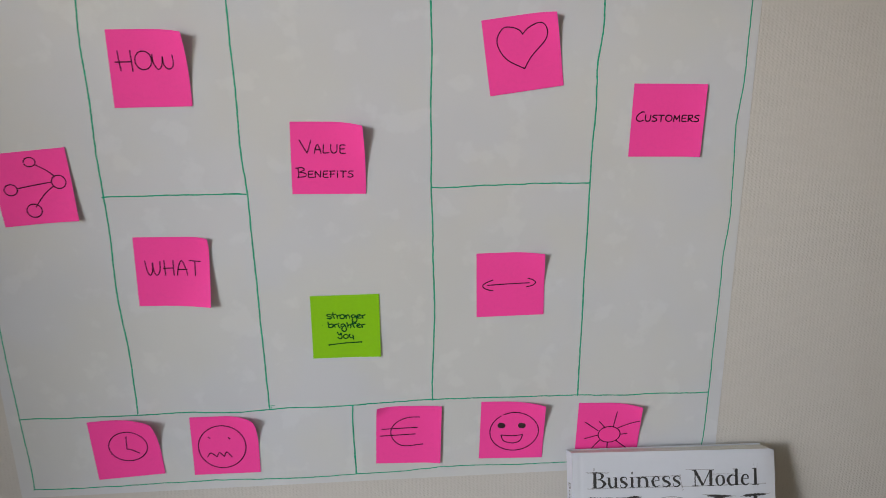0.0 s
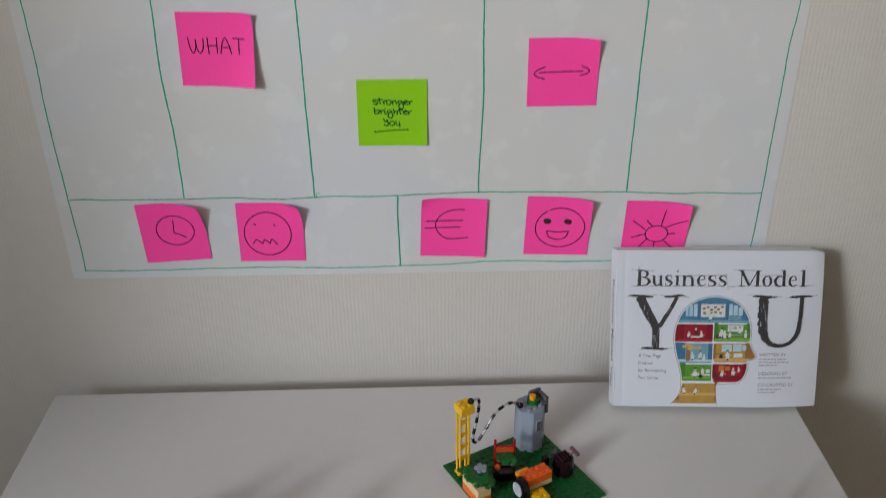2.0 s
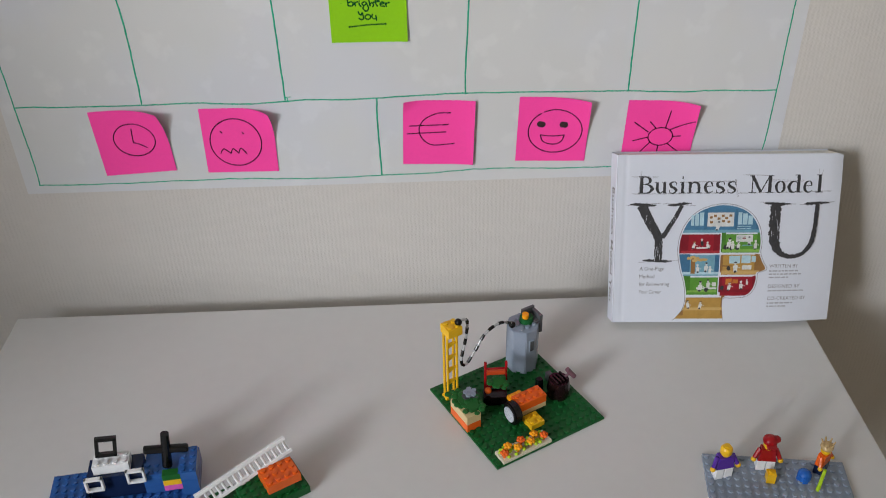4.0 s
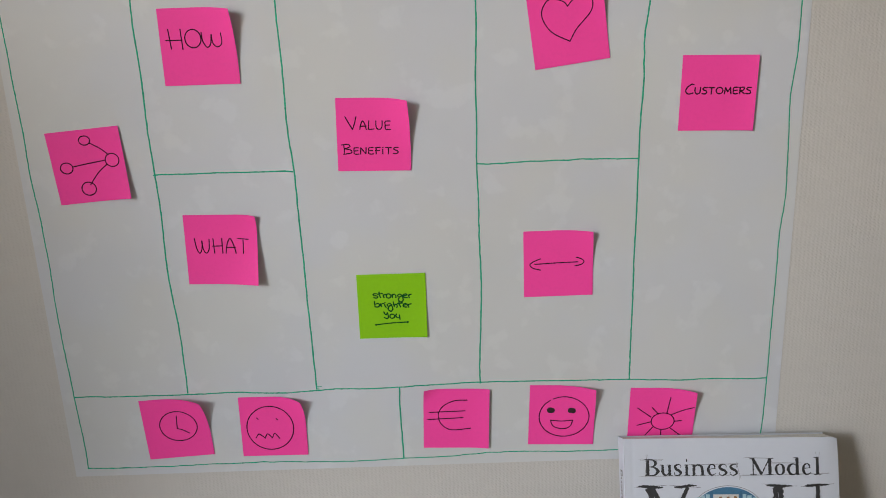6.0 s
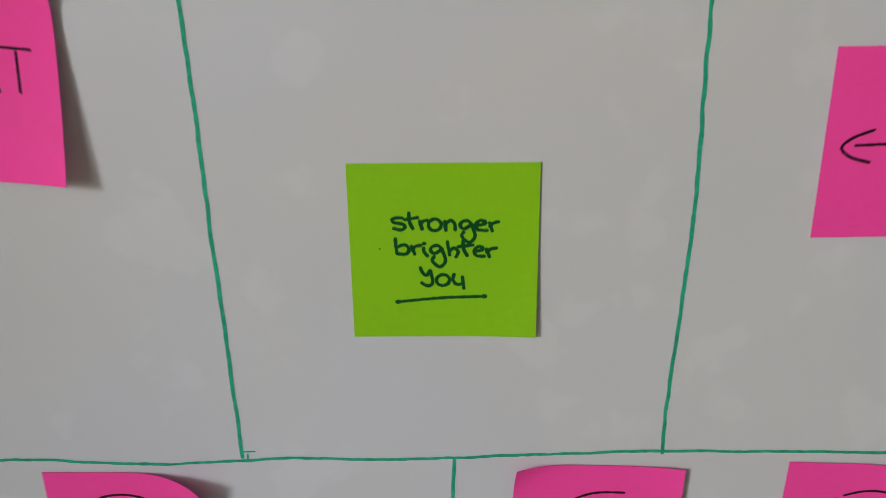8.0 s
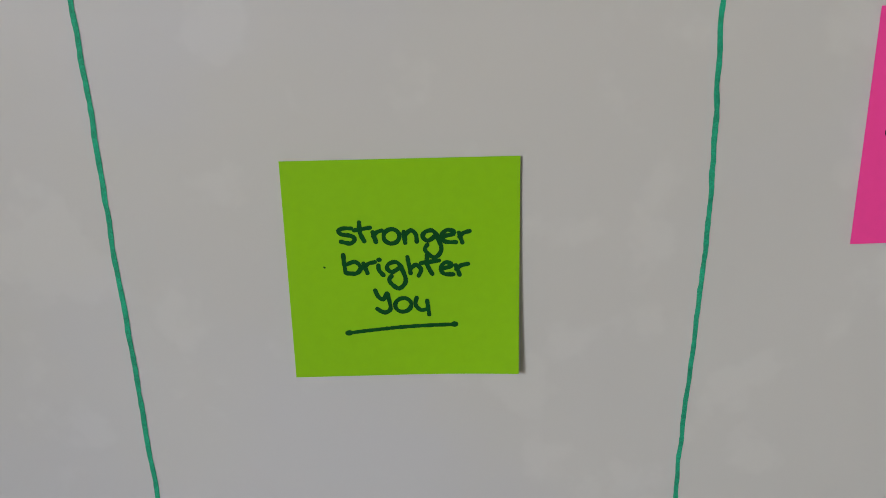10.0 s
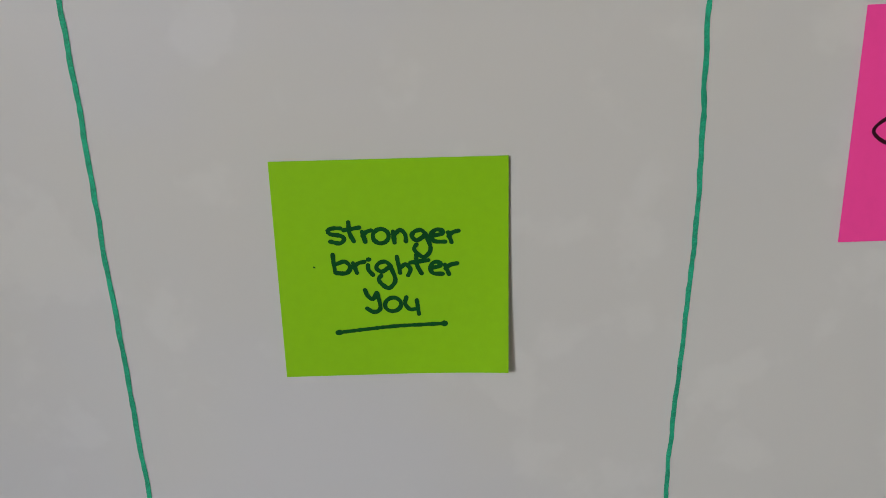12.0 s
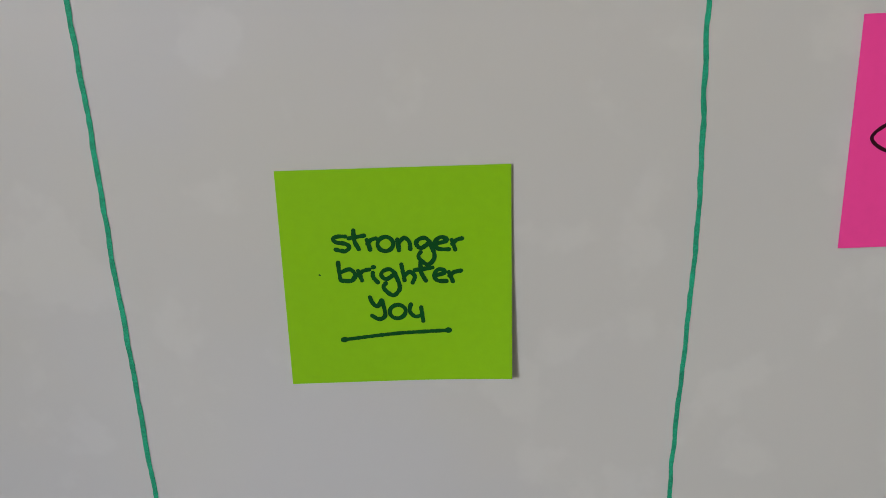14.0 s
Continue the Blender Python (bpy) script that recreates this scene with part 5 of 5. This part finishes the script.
for b in ((-0.010, -0.0065, -0.009, 0.009), (0.0065, 0.010, -0.009, 0.009), (-0.010, 0.010, -0.010, -0.0065), (-0.010, 0.010, 0.0065, 0.010)):
    box(bm, b[0], b[1], -0.0025, 0.0025, b[2], b[3], 0.0004)
part("aerial_frame", bm, P_BLACK, station, "black square frame", pose(-0.0175, 0.010, 0.0540, -12, 8, 5) @ Matrix.Diagonal((0.92, 1, 0.96, 1)))
bm = bmesh.new()
rod(bm, (0, 0, -0.024), (0, 0, 0.013), 0.0046, 0.0038, 14)
box(bm, -0.0195, 0.0195, -0.0028, 0.0028, -0.0085, -0.001, 0.0018)
part("propeller", bm, P_BLACK, station, "black toy propeller", pose(0.0345, 0.004, 0.0525, -4, 6, 0))
for k, tone in enumerate((P_PINK, P_YELLOW, P_LEAF)):
    one_brick("stripe_plate", station, tone, 0.0285, -0.0142, 0.0132 + k * 0.0064, 2, 1, 0.0064, False)
one_brick("plant_plate", station, P_LEAF, -0.066, -0.030, 0.0032, 3, 2, BRICK, True)

# ---- toy with a white ladder ----
engine = thing("toy_ladder_truck", pose(-0.167, 0.648, DESK_Z, 0, 0, 30), "toy brick vehicle with a raised white ladder", "toy")
one_brick("base_plate", engine, P_GREEN, -0.048, -0.024, 0.0, 11, 5, BRICK * 0.9)
one_brick("green_brick", engine, P_GREEN, -0.020, -0.020, BRICK * 0.9, 6, 3, BRICK)
one_brick("orange_brick", engine, P_ORANGE, 0.002, -0.022, BRICK * 1.9, 4, 3, BRICK)
bm = bmesh.new()
for y in (-0.0068, 0.0068):
    box(bm, -0.045, 0.047, -0.002, 0.002, y - 0.0016, y + 0.0016, 0.0003)
for k in range(16):
    rod(bm, (-0.042 + 0.0057 * k, 0, -0.0065), (-0.042 + 0.0057 * k, 0, 0.0065), 0.0013, None, 8)
part("ladder", bm, P_WHITE, engine, "white toy ladder", pose(-0.010, 0.0055, 0.0285, -22, -15, 0))
bm = bmesh.new()
box(bm, -0.014, -0.006, 0.0015, 0.0065, BRICK * 1.8, 0.0255, 0.0005)
part("ladder_mount", bm, P_WHITE, engine)


# ---- toy figures on a grey plate ----
stand = thing("toy_plate", pose(0.3034, 0.631, DESK_Z, 0, 0, -8), "grey studded toy plate carrying small toy figures", "toy")
one_brick("plate", stand, P_GREY, -0.064, -0.032, 0.0, 16, 8, PLATE)
bm = bmesh.new()
rod(bm, (0.0235, 0.008, PLATE), (0.0235, 0.008, PLATE + 0.007), 0.0062, None, 18)
ball(bm, (0.0235, 0.008, PLATE + 0.007), 0.0061, (1, 1, 0.7))
part("blue_knob", bm, P_AZURE, stand)
bm = bmesh.new()
rod(bm, (0.0335, -0.004, PLATE), (0.035, -0.003, PLATE + 0.025), 0.0019, 0.0015, 10)
part("lime_rod", bm, P_LIME, stand, "lime green toy rod")
one_brick("yellow_knob", stand, P_YELLOW, -0.011, 0.0, PLATE, 1, 1, 0.011)


def toy_figure(x, y, turn, torso, legs, hat, label, shape, size=1.1):
    """A plain peg figure: legs, tapered body, head and a cap or hair."""
    bm = bmesh.new()
    box(bm, -0.0078, -0.0003, -0.004, 0.004, 0, 0.0115, 0.0006, 0)
    box(bm, 0.0003, 0.0078, -0.004, 0.004, 0, 0.0115, 0.0006, 0)
    vs = box(bm, -0.0078, 0.0078, -0.0039, 0.0039, 0.0117, 0.0245, 0.0, 1)
    for v in vs:
        if v.co.z > 0.02:
            v.co.x *= 0.74
    for s_ in (-1, 1):
        rod(bm, (s_ * 0.0068, 0, 0.0235), (s_ * 0.0108, -0.003, 0.0150), 0.0021, 0.0019, 8, 1)
        ball(bm, (s_ * 0.0114, -0.0036, 0.0136), 0.0024, (1, 1, 1), 2)
    rod(bm, (0, 0, 0.0245), (0, 0, 0.0262), 0.003, None, 12, 2)
    rod(bm, (0, 0, 0.0256), (0, 0, 0.0280), 0.0038, 0.005, 18, 2)
    rod(bm, (0, 0, 0.0280), (0, 0, 0.0325), 0.005, None, 18, 2)
    rod(bm, (0, 0, 0.0325), (0, 0, 0.0345), 0.005, 0.0036, 18, 2)
    if shape == "stud":
        rod(bm, (0, 0, 0.0345), (0, 0, 0.0362), 0.0025, None, 12, 2)
    else:
        ball(bm, (0, 0, 0.0338), 0.0064, (1, 1, 0.75), 3)
        if shape == "cap":
            box(bm, -0.0045, 0.0045, -0.0105, -0.003, 0.0325, 0.0338, 0.0005, 3)
            ball(bm, (0.005, 0.001, 0.0345), 0.004, (1, 1, 0.7), 3)
        if shape == "hair":
            for k in range(7):
                a = 2 * math.pi * k / 7
                rod(bm, (0.004 * math.cos(a), 0.004 * math.sin(a), 0.035), (0.0065 * math.cos(a), 0.0065 * math.sin(a), 0.0405), 0.0013, 0.0007, 6, 3)
    ob = obj("toy_figure", bm, [legs, torso, P_YELLOW, hat], pose(x, y, DESK_Z + PLATE, 0, 0, turn) @ Matrix.Diagonal((size, size, size, 1)))
    return tagged(ob, label, "toy figure", "figures on the grey plate")


toy_figure(0.2550, 0.6445, 10, P_PURPLE, P_WHITE, P_YELLOW, "toy figure with purple body and bare yellow top", "stud", 1.08)
toy_figure(0.2965, 0.6515, -8, P_RED, P_WHITE, P_RED, "toy figure in red with a red cap", "cap", 1.05)
toy_figure(0.3465, 0.645, 40, P_ORANGE, P_NAVY, P_STRAW, "toy figure with straw-coloured spiky top and orange body", "hair", 0.93)
